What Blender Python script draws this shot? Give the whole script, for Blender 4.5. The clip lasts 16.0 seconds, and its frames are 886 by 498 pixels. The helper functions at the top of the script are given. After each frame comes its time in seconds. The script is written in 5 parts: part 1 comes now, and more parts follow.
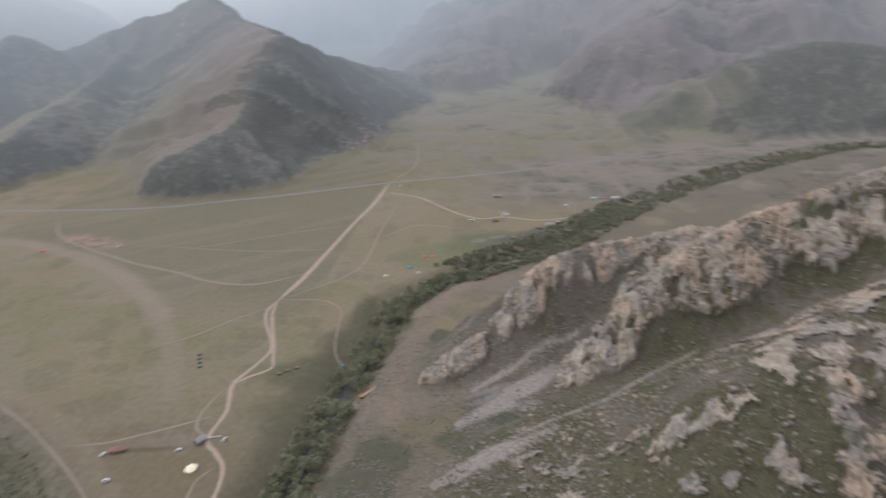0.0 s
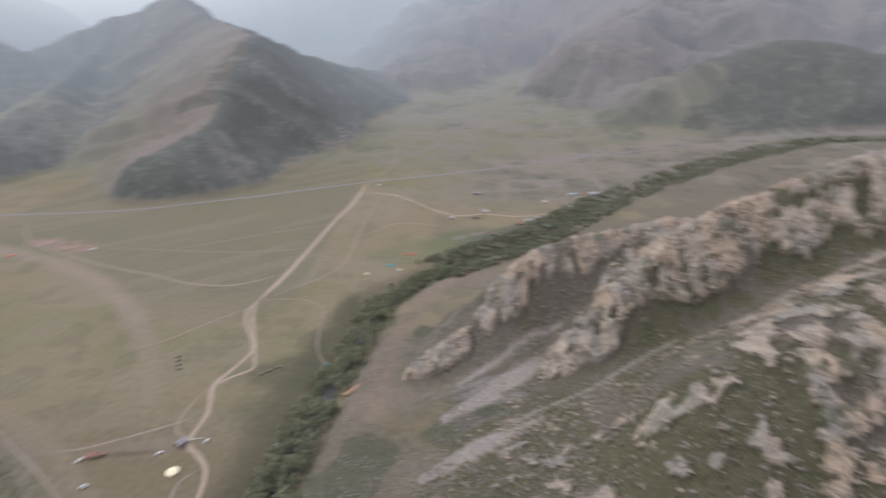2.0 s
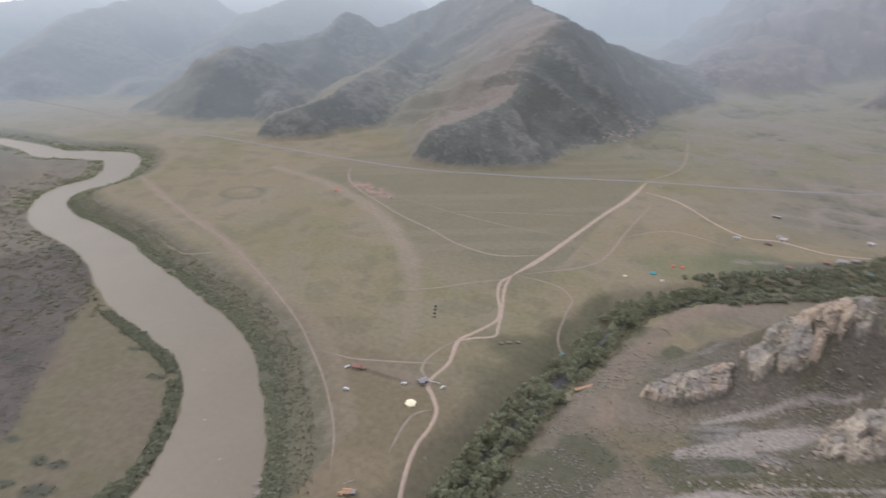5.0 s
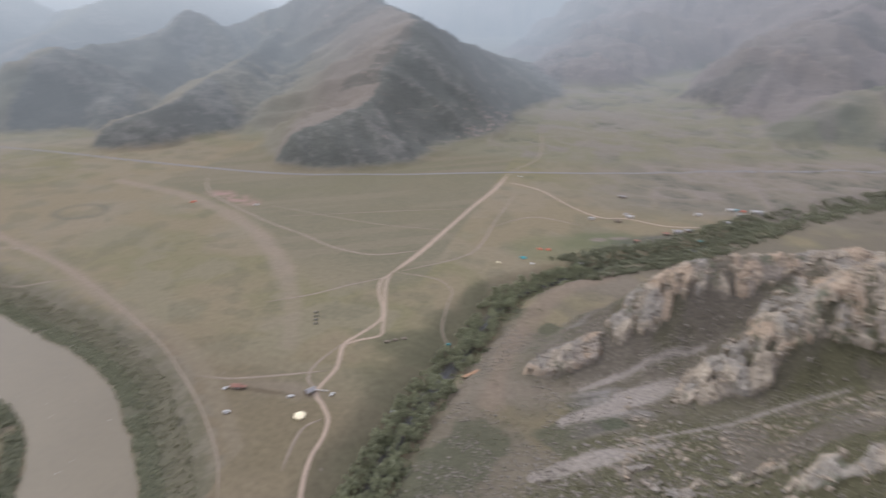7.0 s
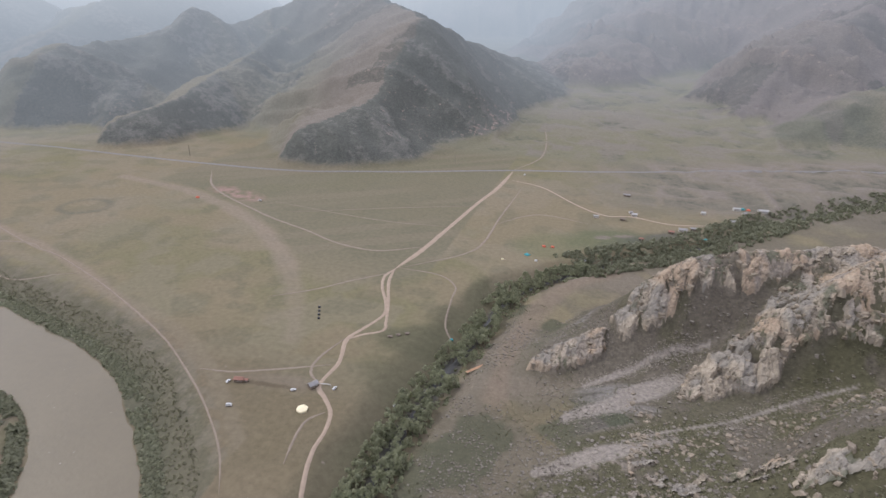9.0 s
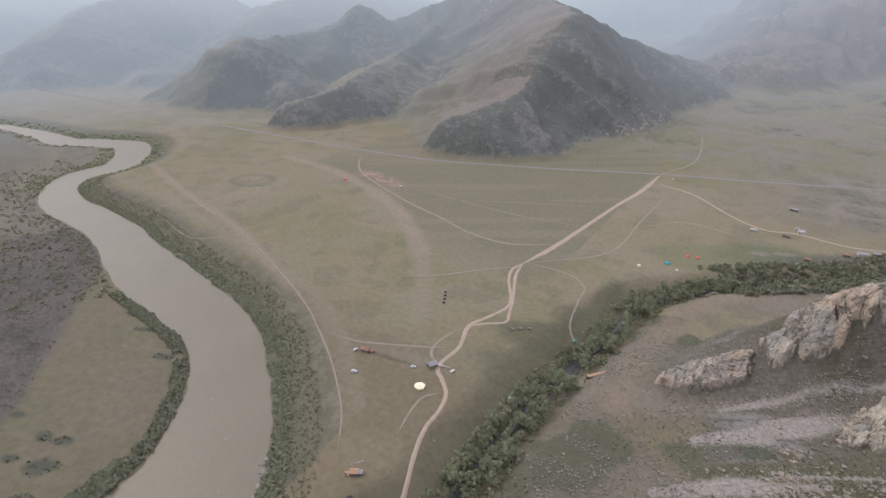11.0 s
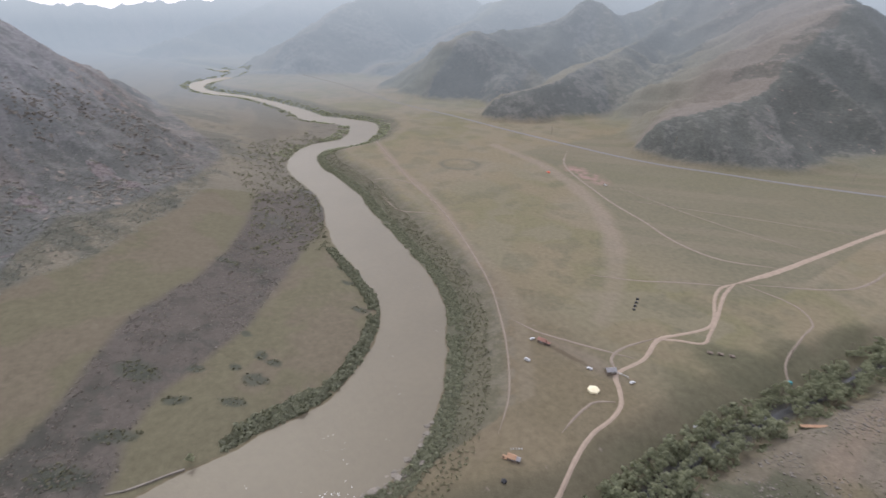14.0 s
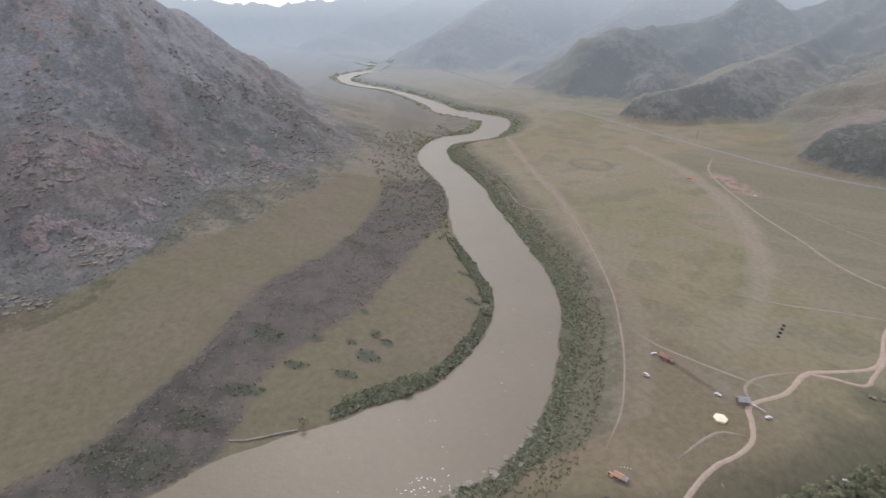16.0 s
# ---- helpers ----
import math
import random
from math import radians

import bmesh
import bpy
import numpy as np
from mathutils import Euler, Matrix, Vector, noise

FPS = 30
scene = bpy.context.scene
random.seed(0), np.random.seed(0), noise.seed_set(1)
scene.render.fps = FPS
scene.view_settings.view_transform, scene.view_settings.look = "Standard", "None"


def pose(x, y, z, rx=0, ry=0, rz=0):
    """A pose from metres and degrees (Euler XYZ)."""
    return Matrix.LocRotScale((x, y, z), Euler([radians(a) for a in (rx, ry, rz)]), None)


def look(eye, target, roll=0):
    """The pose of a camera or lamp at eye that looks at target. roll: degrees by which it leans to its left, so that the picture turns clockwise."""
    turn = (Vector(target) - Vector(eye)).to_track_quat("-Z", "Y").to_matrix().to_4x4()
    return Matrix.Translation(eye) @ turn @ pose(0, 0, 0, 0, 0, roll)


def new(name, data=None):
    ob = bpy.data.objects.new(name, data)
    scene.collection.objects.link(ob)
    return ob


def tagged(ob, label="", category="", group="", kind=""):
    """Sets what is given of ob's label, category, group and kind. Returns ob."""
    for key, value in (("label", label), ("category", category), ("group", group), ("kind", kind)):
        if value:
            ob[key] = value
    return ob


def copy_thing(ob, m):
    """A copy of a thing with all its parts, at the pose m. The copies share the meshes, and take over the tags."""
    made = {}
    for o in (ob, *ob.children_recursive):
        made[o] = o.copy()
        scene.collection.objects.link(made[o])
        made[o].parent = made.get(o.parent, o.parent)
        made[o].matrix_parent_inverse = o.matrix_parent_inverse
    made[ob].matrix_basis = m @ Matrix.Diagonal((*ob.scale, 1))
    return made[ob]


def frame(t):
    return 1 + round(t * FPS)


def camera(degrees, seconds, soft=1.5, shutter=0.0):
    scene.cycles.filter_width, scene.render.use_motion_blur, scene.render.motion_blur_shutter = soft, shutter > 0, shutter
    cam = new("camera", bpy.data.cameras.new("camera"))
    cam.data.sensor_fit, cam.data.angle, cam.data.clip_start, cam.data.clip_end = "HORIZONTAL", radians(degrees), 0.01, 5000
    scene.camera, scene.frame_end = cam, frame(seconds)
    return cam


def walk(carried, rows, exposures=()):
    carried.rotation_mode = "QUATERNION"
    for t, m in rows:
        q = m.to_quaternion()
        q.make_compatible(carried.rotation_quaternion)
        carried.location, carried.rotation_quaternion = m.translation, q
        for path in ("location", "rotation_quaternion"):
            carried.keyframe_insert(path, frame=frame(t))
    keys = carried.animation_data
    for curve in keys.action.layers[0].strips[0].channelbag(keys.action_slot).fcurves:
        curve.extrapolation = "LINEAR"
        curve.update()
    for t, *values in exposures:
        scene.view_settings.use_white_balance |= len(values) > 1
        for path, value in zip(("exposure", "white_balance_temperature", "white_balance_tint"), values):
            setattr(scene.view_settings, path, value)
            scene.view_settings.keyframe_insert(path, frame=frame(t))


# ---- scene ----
cam = camera(78.7, 16.0, shutter=0.9)
walk(cam, [
    (0.00, pose(-0.5, -0.4, 241.1, 67.32, 1.62, 3.55)),
    (0.50, pose(-0.8, -1.3, 239.5, 67.35, 1.69, -3.52)),
    (1.00, pose(-1.5, -1.7, 238.3, 67.34, 1.70, -7.34)),
    (1.50, pose(-2.4, -1.8, 237.4, 67.33, 1.71, -8.31)),
    (2.00, pose(-3.4, -1.6, 236.7, 67.37, 1.68, 1.06)),
    (2.50, pose(-4.5, -1.3, 236.1, 67.36, 1.56, 10.41)),
    (3.00, pose(-5.7, -0.9, 235.6, 67.31, 1.15, 19.77)),
    (3.20, pose(-6.1, -0.8, 235.4, 67.28, 1.05, 25.09)),
    (3.50, pose(-6.7, -0.5, 235.2, 67.18, 0.82, 31.48)),
    (3.80, pose(-7.3, -0.3, 234.9, 67.08, 0.59, 34.99)),
    (4.10, pose(-7.8, -0.1, 234.6, 66.99, 0.36, 36.15)),
    (4.40, pose(-8.4, 0.1, 234.3, 66.89, 0.14, 35.48)),
    (4.70, pose(-9.0, 0.4, 234.1, 66.79, -0.09, 33.50)),
    (5.00, pose(-9.5, 0.6, 233.8, 66.69, -0.32, 30.72)),
    (5.30, pose(-10.1, 0.8, 233.5, 66.60, -0.55, 27.67)),
    (5.50, pose(-10.4, 0.9, 233.3, 66.67, -0.81, 25.66)),
    (6.00, pose(-11.0, 1.1, 232.7, 67.06, -0.85, 13.57)),
    (6.50, pose(-11.5, 1.2, 231.9, 67.13, -0.67, 8.45)),
    (7.00, pose(-11.8, 1.2, 231.1, 66.85, -0.65, 16.52)),
    (7.50, pose(-12.1, 1.2, 230.1, 66.70, -0.85, 21.15)),
    (8.00, pose(-12.2, 1.2, 229.0, 66.74, -0.97, 20.72)),
    (8.50, pose(-12.3, 1.1, 227.8, 66.88, -0.87, 16.49)),
    (9.00, pose(-12.3, 1.0, 226.5, 66.89, -0.89, 16.98)),
    (9.50, pose(-12.3, 1.0, 225.1, 66.75, -0.80, 21.50)),
    (10.00, pose(-12.2, 1.0, 223.5, 66.58, -0.82, 27.30)),
    (10.20, pose(-12.2, 1.0, 222.9, 66.52, -0.74, 29.49)),
    (10.50, pose(-12.2, 1.1, 221.9, 66.52, -0.71, 31.67)),
    (11.10, pose(-12.3, 1.4, 219.9, 66.52, -0.65, 31.81)),
    (11.70, pose(-12.4, 1.7, 217.9, 66.52, -0.59, 31.70)),
    (12.30, pose(-12.5, 2.0, 215.9, 66.52, -0.52, 37.77)),
    (12.50, pose(-12.6, 2.2, 215.2, 66.39, -0.42, 41.55)),
    (13.00, pose(-12.9, 2.8, 213.4, 66.26, -0.51, 48.23)),
    (13.50, pose(-13.3, 3.4, 211.8, 66.23, -0.45, 51.61)),
    (14.00, pose(-13.8, 4.2, 210.1, 66.19, -0.42, 53.68)),
    (14.50, pose(-14.5, 5.0, 208.6, 66.14, -0.35, 57.69)),
    (15.00, pose(-15.2, 5.8, 207.2, 66.08, -0.31, 61.17)),
    (15.50, pose(-16.0, 6.6, 205.8, 66.00, -0.21, 64.85)),
    (16.00, pose(-16.9, 7.4, 204.7, 65.93, -0.12, 67.50)),
], exposures=[(0.0, 0.17), (0.3, 0.27), (0.6, 0.33), (16.0, 0.33)])

# ---- light ----
SUN_DIR = Vector((-0.72, 0.12, 0.66)).normalized()
world = bpy.data.worlds.new("world")
scene.world = world
world.use_nodes = True
wn = world.node_tree.nodes
sky = wn.new("ShaderNodeTexSky")
sky.sky_type = "NISHITA"
sky.sun_disc = False
sky.sun_elevation = math.asin(SUN_DIR.z)
sky.sun_rotation = math.atan2(SUN_DIR.x, SUN_DIR.y)
sky.air_density, sky.dust_density, sky.ozone_density = 1.0, 1.0, 1.0
# a closed layer of cloud over the clear sky
cloud = wn.new("ShaderNodeMixRGB")
cloud.inputs[0].default_value = 0.85
cloud.inputs[2].default_value = (8.4, 8.45, 10.2, 1)
wn["Background"].inputs["Strength"].default_value = 0.12
world.node_tree.links.new(sky.outputs["Color"], cloud.inputs[1])
world.node_tree.links.new(cloud.outputs["Color"], wn["Background"].inputs["Color"])
sun_data = bpy.data.lights.new("sun", "SUN")
sun_data.energy, sun_data.angle, sun_data.color = 1.0, radians(14), (1.0, 0.96, 0.9)
sun = new("sun", sun_data)
sun.matrix_world = look(SUN_DIR * 500, (0, 0, 0))

# ---- noise on arrays ----


def lattice(ix, iy, seed):
    n = ix * 374761393 + iy * 668265263 + seed * 1442695041
    n = (n ^ (n >> 13)) * 1274126177
    n = n ^ (n >> 16)
    return (n & 0xFFFF) / 65535.0


def vnoise(x, y, seed=0):
    ix, iy = np.floor(x).astype(np.int64), np.floor(y).astype(np.int64)
    fx, fy = x - ix, y - iy
    fx, fy = fx * fx * fx * (fx * (fx * 6 - 15) + 10), fy * fy * fy * (fy * (fy * 6 - 15) + 10)
    a, b = lattice(ix, iy, seed), lattice(ix + 1, iy, seed)
    c, d = lattice(ix, iy + 1, seed), lattice(ix + 1, iy + 1, seed)
    return (a + (b - a) * fx) * (1 - fy) + (c + (d - c) * fx) * fy


def fbm(x, y, size, octaves=4, seed=0, gain=0.5):
    """Cloudy noise, 0 to 1, whose largest patches are size metres across."""
    total, amp, norm = 0.0, 1.0, 0.0
    for k in range(octaves):
        f = 2 ** k / size
        c, s = math.cos(0.6 * k), math.sin(0.6 * k)
        total = total + amp * vnoise((x * c - y * s) * f + 17.3 * k, (x * s + y * c) * f + 9.1 * k, seed + k)
        norm += amp
        amp *= gain
    return total / norm


def ridged(x, y, size, octaves=4, seed=0, gain=0.55):
    """Noise with sharp crests, 0 to 1."""
    total, amp, norm = 0.0, 1.0, 0.0
    for k in range(octaves):
        f = 2 ** k / size
        c, s = math.cos(0.7 * k), math.sin(0.7 * k)
        n = vnoise((x * c - y * s) * f + 5.7 * k, (x * s + y * c) * f + 3.3 * k, seed + k)
        total = total + amp * (1 - np.abs(2 * n - 1)) ** 1.5
        norm += amp
        amp *= gain
    return total / norm


def step(a, b, v):
    s = np.clip((v - a) / (b - a), 0, 1)
    return s * s * (3 - 2 * s)


def spline(points, steps=8):
    """Catmull-Rom through the points, as an array."""
    p = np.array(points, float)
    p = np.vstack([2 * p[0] - p[1], p, 2 * p[-1] - p[-2]])
    out = []
    for i in range(1, len(p) - 2):
        for u in np.linspace(0, 1, steps, endpoint=False):
            a, b, c, d = p[i - 1], p[i], p[i + 1], p[i + 2]
            out.append(0.5 * (2 * b + (c - a) * u + (2 * a - 5 * b + 4 * c - d) * u * u + (3 * b - a - 3 * c + d) * u ** 3))
    out.append(p[-2])
    return np.array(out)


def nearest(x, y, line, reach=1e9):
    """Distance to a polyline, the side (+ left of its course), and the line's further values there; nothing past the reach."""
    a, e = line[:-1], line[1:] - line[:-1]
    n2 = e[:, 0] ** 2 + e[:, 1] ** 2
    best, side = np.full(x.shape, 1e6), np.zeros(x.shape)
    extra = [np.zeros(x.shape) for _ in range(line.shape[1] - 2)]
    tile = np.floor(x / 130).astype(np.int64) * 4096 + np.floor(y / 130).astype(np.int64)
    order = np.argsort(tile, kind="stable")
    # tile by tile, only the stretches of the line that can be the nearest
    for on in np.split(order, np.flatnonzero(np.diff(tile[order])) + 1):
        px, py = x[on], y[on]
        cx, cy = px.mean(), py.mean()
        u = np.clip(((cx - a[:, 0]) * e[:, 0] + (cy - a[:, 1]) * e[:, 1]) / n2, 0, 1)
        d = np.hypot(cx - a[:, 0] - u * e[:, 0], cy - a[:, 1] - u * e[:, 1])
        wide = np.hypot(px - cx, py - cy).max()
        if d.min() > wide + reach:
            continue
        k = np.flatnonzero(d <= d.min() + 2 * wide + 1)
        ex, ey = px[:, None] - a[k, 0], py[:, None] - a[k, 1]
        u = np.clip((ex * e[k, 0] + ey * e[k, 1]) / n2[k], 0, 1)
        fx, fy = ex - u * e[k, 0], ey - u * e[k, 1]
        d = fx * fx + fy * fy
        j, r = d.argmin(1), np.arange(len(on))
        best[on] = np.sqrt(d[r, j])
        side[on] = np.sign(e[k, 0][j] * fy[r, j] - e[k, 1][j] * fx[r, j])
        for q in range(len(extra)):
            extra[q][on] = a[k, 2 + q][j] + u[r, j] * e[k, 2 + q][j]
    return best, side, extra


def crest(x, y, line):
    """Distance to a crest line, with the side (-1 to 1), the crest's height and the way along it blended smoothly."""
    best = np.full(x.shape, 1e18)
    ws, zs, ss, al, run = np.zeros(x.shape), np.zeros(x.shape), np.zeros(x.shape), np.zeros(x.shape), 0.0
    for a, b in zip(line[:-1], line[1:]):
        dx, dy = b[0] - a[0], b[1] - a[1]
        n = math.hypot(dx, dy)
        u = np.clip(((x - a[0]) * dx + (y - a[1]) * dy) / (n * n), 0, 1)
        ex, ey = x - a[0] - u * dx, y - a[1] - u * dy
        d = ex * ex + ey * ey
        w = (d / 100 + 0.04) ** -3.5
        ws += w
        zs += w * (a[2] + u * (b[2] - a[2]))
        ss += w * (dx * ey - dy * ex) / (n * np.sqrt(d) + 1e-3)
        al += w * (run + u * n)
        run += n
        best = np.minimum(best, d)
    return np.sqrt(best), ss / ws, zs / ws, al / ws


# ---- the plan ----
WATER = -10.0
RIVER = spline([(300, -900, 36), (40, -420, 36), (-130, -170, 38), (-212, -34, 38), (-228, 64, 37), (-232, 103, 38), (-250, 137, 33), (-285, 174, 28), (-328, 208, 26),
                (-371, 225, 28), (-424, 237, 31), (-487, 249, 33), (-554, 268, 29), (-627, 290, 26), (-706, 301, 27), (-785, 310, 26), (-856, 344, 21), (-893, 390, 27),
                (-908, 455, 25), (-968, 512, 28), (-1035, 543, 31), (-1094, 525, 31), (-1165, 494, 27), (-1265, 500, 22), (-1420, 492, 15), (-1560, 470, 14),
                (-1665, 426, 19), (-1790, 408, 18), (-1905, 434, 26), (-1997, 505, 30), (-2110, 625, 26), (-2320, 622, 20), (-2600, 596, 18), (-2860, 515, 18), (-3400, 400, 24), (-4600, 250, 30)])
STREAM = spline([(-205, 20, 5), (-150, 90, 5), (-116, 150, 4), (-111, 200, 4), (-109, 250, 4), (-101, 310, 4), (-90, 365, 4), (-80, 430, 4), (-48, 484, 4), (10, 541, 4),
                 (78, 590, 4), (160, 678, 4), (215, 738, 4), (360, 866, 4), (523, 982, 4), (711, 1086, 4), (900, 1085, 4), (1400, 1050, 4), (2600, 900, 4)], 5)

HIGHWAY = [(-1900, 785), (-1583, 774), (-1209, 730), (-963, 732), (-790, 727), (-650, 727), (-540, 730), (-459, 741), (-376, 770), (-290, 800), (-155, 857), (-35, 893), (45, 921), (154, 962), (240, 992), (355, 1042), (500, 1088), (664, 1136), (821, 1160), (1005, 1163), (1250, 1162), (1600, 1150), (2600, 1050)]
HIGHWAY_LINE = spline(HIGHWAY, 3)

# hills: crest line (x, y, height), foot width on the left and right of its course, steepness, roughness
HILLS = [
    ("A", [(56, 298, 16), (65, 305, 28), (80, 317, 46), (102, 328, 68), (126, 340, 84), (160, 353, 102), (218, 368, 122), (271, 376, 136), (323, 386, 146), (429, 417, 160), (650, 460, 210), (1100, 500, 300)], 95, 92, 1.0, 7),
    ("D", [(-50, 316, 2), (-22, 330, 15), (8, 343, 31), (30, 356, 58), (55, 367, 77), (85, 373, 84), (120, 379, 88), (155, 390, 89), (200, 415, 74), (260, 450, 40), (330, 480, 10)], 70, 52, 1.0, 5),
    ("B", [(46, 214, 16), (70, 203, 50), (96, 198, 86), (128, 209, 101), (158, 222, 107), (194, 234, 116), (218, 245, 123), (261, 259, 130), (300, 268, 135), (440, 250, 170), (760, 200, 270)], 120, 190, 0.9, 6),
    ("C", [(30, 165, 5), (62, 130, 60), (104, 78, 132), (200, 20, 180), (400, -100, 240), (700, -300, 320)], 170, 200, 1.1, 9),
    ("nose", [(-546, 776, 2), (-512, 795, 42), (-460, 862, 70), (-440, 935, 84), (-448, 1065, 128), (-448, 1250, 188), (-540, 1403, 214), (-788, 1680, 262)], 430, 225, 1.2, 34),
    ("nose_back", [(-448, 1250, 188), (-384, 1454, 146), (-290, 1781, 63), (-250, 1950, 30)], 300, 200, 1.1, 16),
    ("rear", [(-788, 1680, 267), (-996, 1626, 232), (-1128, 1539, 178), (-1196, 1423, 190), (-1234, 1323, 152), (-1250, 1167, 153), (-1240, 978, 143), (-1215, 870, 80), (-1190, 812, 3)], 300, 330, 1.15, 34),
    ("second", [(-900, 775, 2), (-886, 805, 36), (-880, 890, 60), (-888, 1105, 88), (-946, 1598, 176)], 170, 140, 1.15, 24),
    ("spur_w", [(-1040, 860, 3), (-1060, 960, 60), (-1120, 1150, 110), (-1196, 1423, 190)], 160, 160, 1.1, 20),
    ("bluff", [(-2050, 720, 5), (-2068, 802, 95), (-2110, 961, 152), (-2230, 1170, 235), (-2300, 1700, 320)], 380, 380, 1.1, 32),
    ("mid_west", [(-1750, 1150, 40), (-1800, 1500, 170), (-1900, 2100, 300), (-2100, 2800, 360)], 480, 480, 1.1, 34),
    ("farther", [(-2900, 520, 10), (-3000, 600, 50), (-3129, 753, 95), (-3252, 1053, 190), (-3397, 1245, 250), (-3500, 1800, 330)], 480, 480, 1.1, 34),
    ("dark", [(270, 1170, 3), (340, 1250, 16), (475, 1346, 68), (593, 1358, 123), (744, 1371, 164), (860, 1355, 168), (1028, 1330, 124), (1198, 1330, 64), (1400, 1360, 30)], 300, 205, 1.15, 22),
    ("spur", [(269, 1474, 24), (416, 1698, 108), (613, 2006, 194), (897, 2331, 310), (1100, 2700, 450)], 380, 380, 1.1,85),
    ("spur_two", [(-113, 1895, 38), (12, 2398, 143), (239, 2788, 271), (430, 2967, 347), (700, 3200, 430)], 420, 420, 1.1,85),
    ("spur_three", [(-161, 2593, 141), (-29, 2998, 281), (162, 3294, 366), (400, 3700, 450)], 420, 420, 1.1,85),
    ("spur_four", [(900, 1620, 60), (1000, 2000, 240), (1150, 2600, 480)], 420, 420, 1.15,85),
    ("spur_five", [(1450, 1550, 40), (1600, 2000, 300), (1750, 2600, 560)], 480, 480, 1.15,85),
    ("spur_six", [(2100, 1350, 60), (2150, 1900, 350), (2300, 2400, 600)], 520, 520, 1.15,85),
    ("massif", [(700, 3200, 430), (1150, 2750, 520), (1750, 2600, 560), (2400, 2400, 600), (3400, 2000, 600)], 800, 800, 1.1, 60),
    ("ring", [(-4333, -764, 245), (-4400, 0, 250), (-4357, 612, 256), (-4230, 1213, 262), (-3955, 1929, 300), (-3467, 2709, 360), (-2828, 3370, 390), (-2066, 3885, 380), (-1139, 4150, 420), (0, 4250, 480), (1505, 4035, 560)], 700, 700, 1.0, 60),
    ("west", [(-1640, 222, 3), (-1505, 193, 34), (-1313, 102, 96), (-1166, 45, 140), (-1017, -13, 186), (-915, -60, 225), (-850, -250, 350), (-880, -700, 480)], 275, 420, 1.4, 26),
    ("apron", [(-1600, 200, 6), (-1300, 150, 22), (-1050, 90, 34), (-800, 10, 42), (-620, -70, 40), (-500, -140, 24), (-440, -200, 10)], 230, 230, 1.0, 4),
    ("west_spur", [(-880, -160, 290), (-760, -150, 190), (-620, -150, 95), (-520, -150, 40), (-470, -150, 5)], 190, 220, 1.1, 20),
    ("south", [(-500, -900, 200), (200, -1100, 300), (1200, -900, 380), (2500, -200, 420)], 600, 600, 1.1, 40),
    ("south_west", [(-880, -700, 480), (-1800, -700, 560), (-3000, -600, 520), (-4300, -700, 560)], 620, 620, 1.1, 50),
]
HILLS = [(n, spline(p, 3), wl, wr, e, r) for n, p, wl, wr, e, r in HILLS]
NEAR = ("A", "D", "B", "C")


def oval(x, y, cx, cy, rx, ry, turn=0.0, soft=0.35):
    c, s = math.cos(radians(turn)), math.sin(radians(turn))
    out, far = np.zeros(x.shape), 1.7 * max(rx, ry)
    on = np.where((np.abs(x - cx) < far) & (np.abs(y - cy) < far))[0]
    if len(on):
        px, py = x[on] - cx, y[on] - cy
        u, v = (px * c + py * s) / rx, (-px * s + py * c) / ry
        out[on] = 1 - step(1 - soft, 1 + soft, np.hypot(u, v) + 0.5 * (fbm(x[on], y[on], min(rx, ry) * 0.8, 3, 77) - 0.5))
    return out


CRAGS = ((-14, 328, 30, 9, 22), (14, 344, 12, 9, 35), (32, 354, 15, 16, 35), (56, 367, 18, 13, 25), (84, 374, 50, 16, 8), (150, 387, 40, 18, 18))


def crag_places(x, y):
    """Where the low outer rib breaks out in bare crags."""
    return np.max([oval(x, y, *q) for q in CRAGS], 0)


def rib_noise(x, y):
    return 0.3 * fbm(x, y, 50, 2, 71) + 0.7 * fbm(x * 0.8 + y * 0.3, y - 0.3 * x, 8.5, 4, 72)


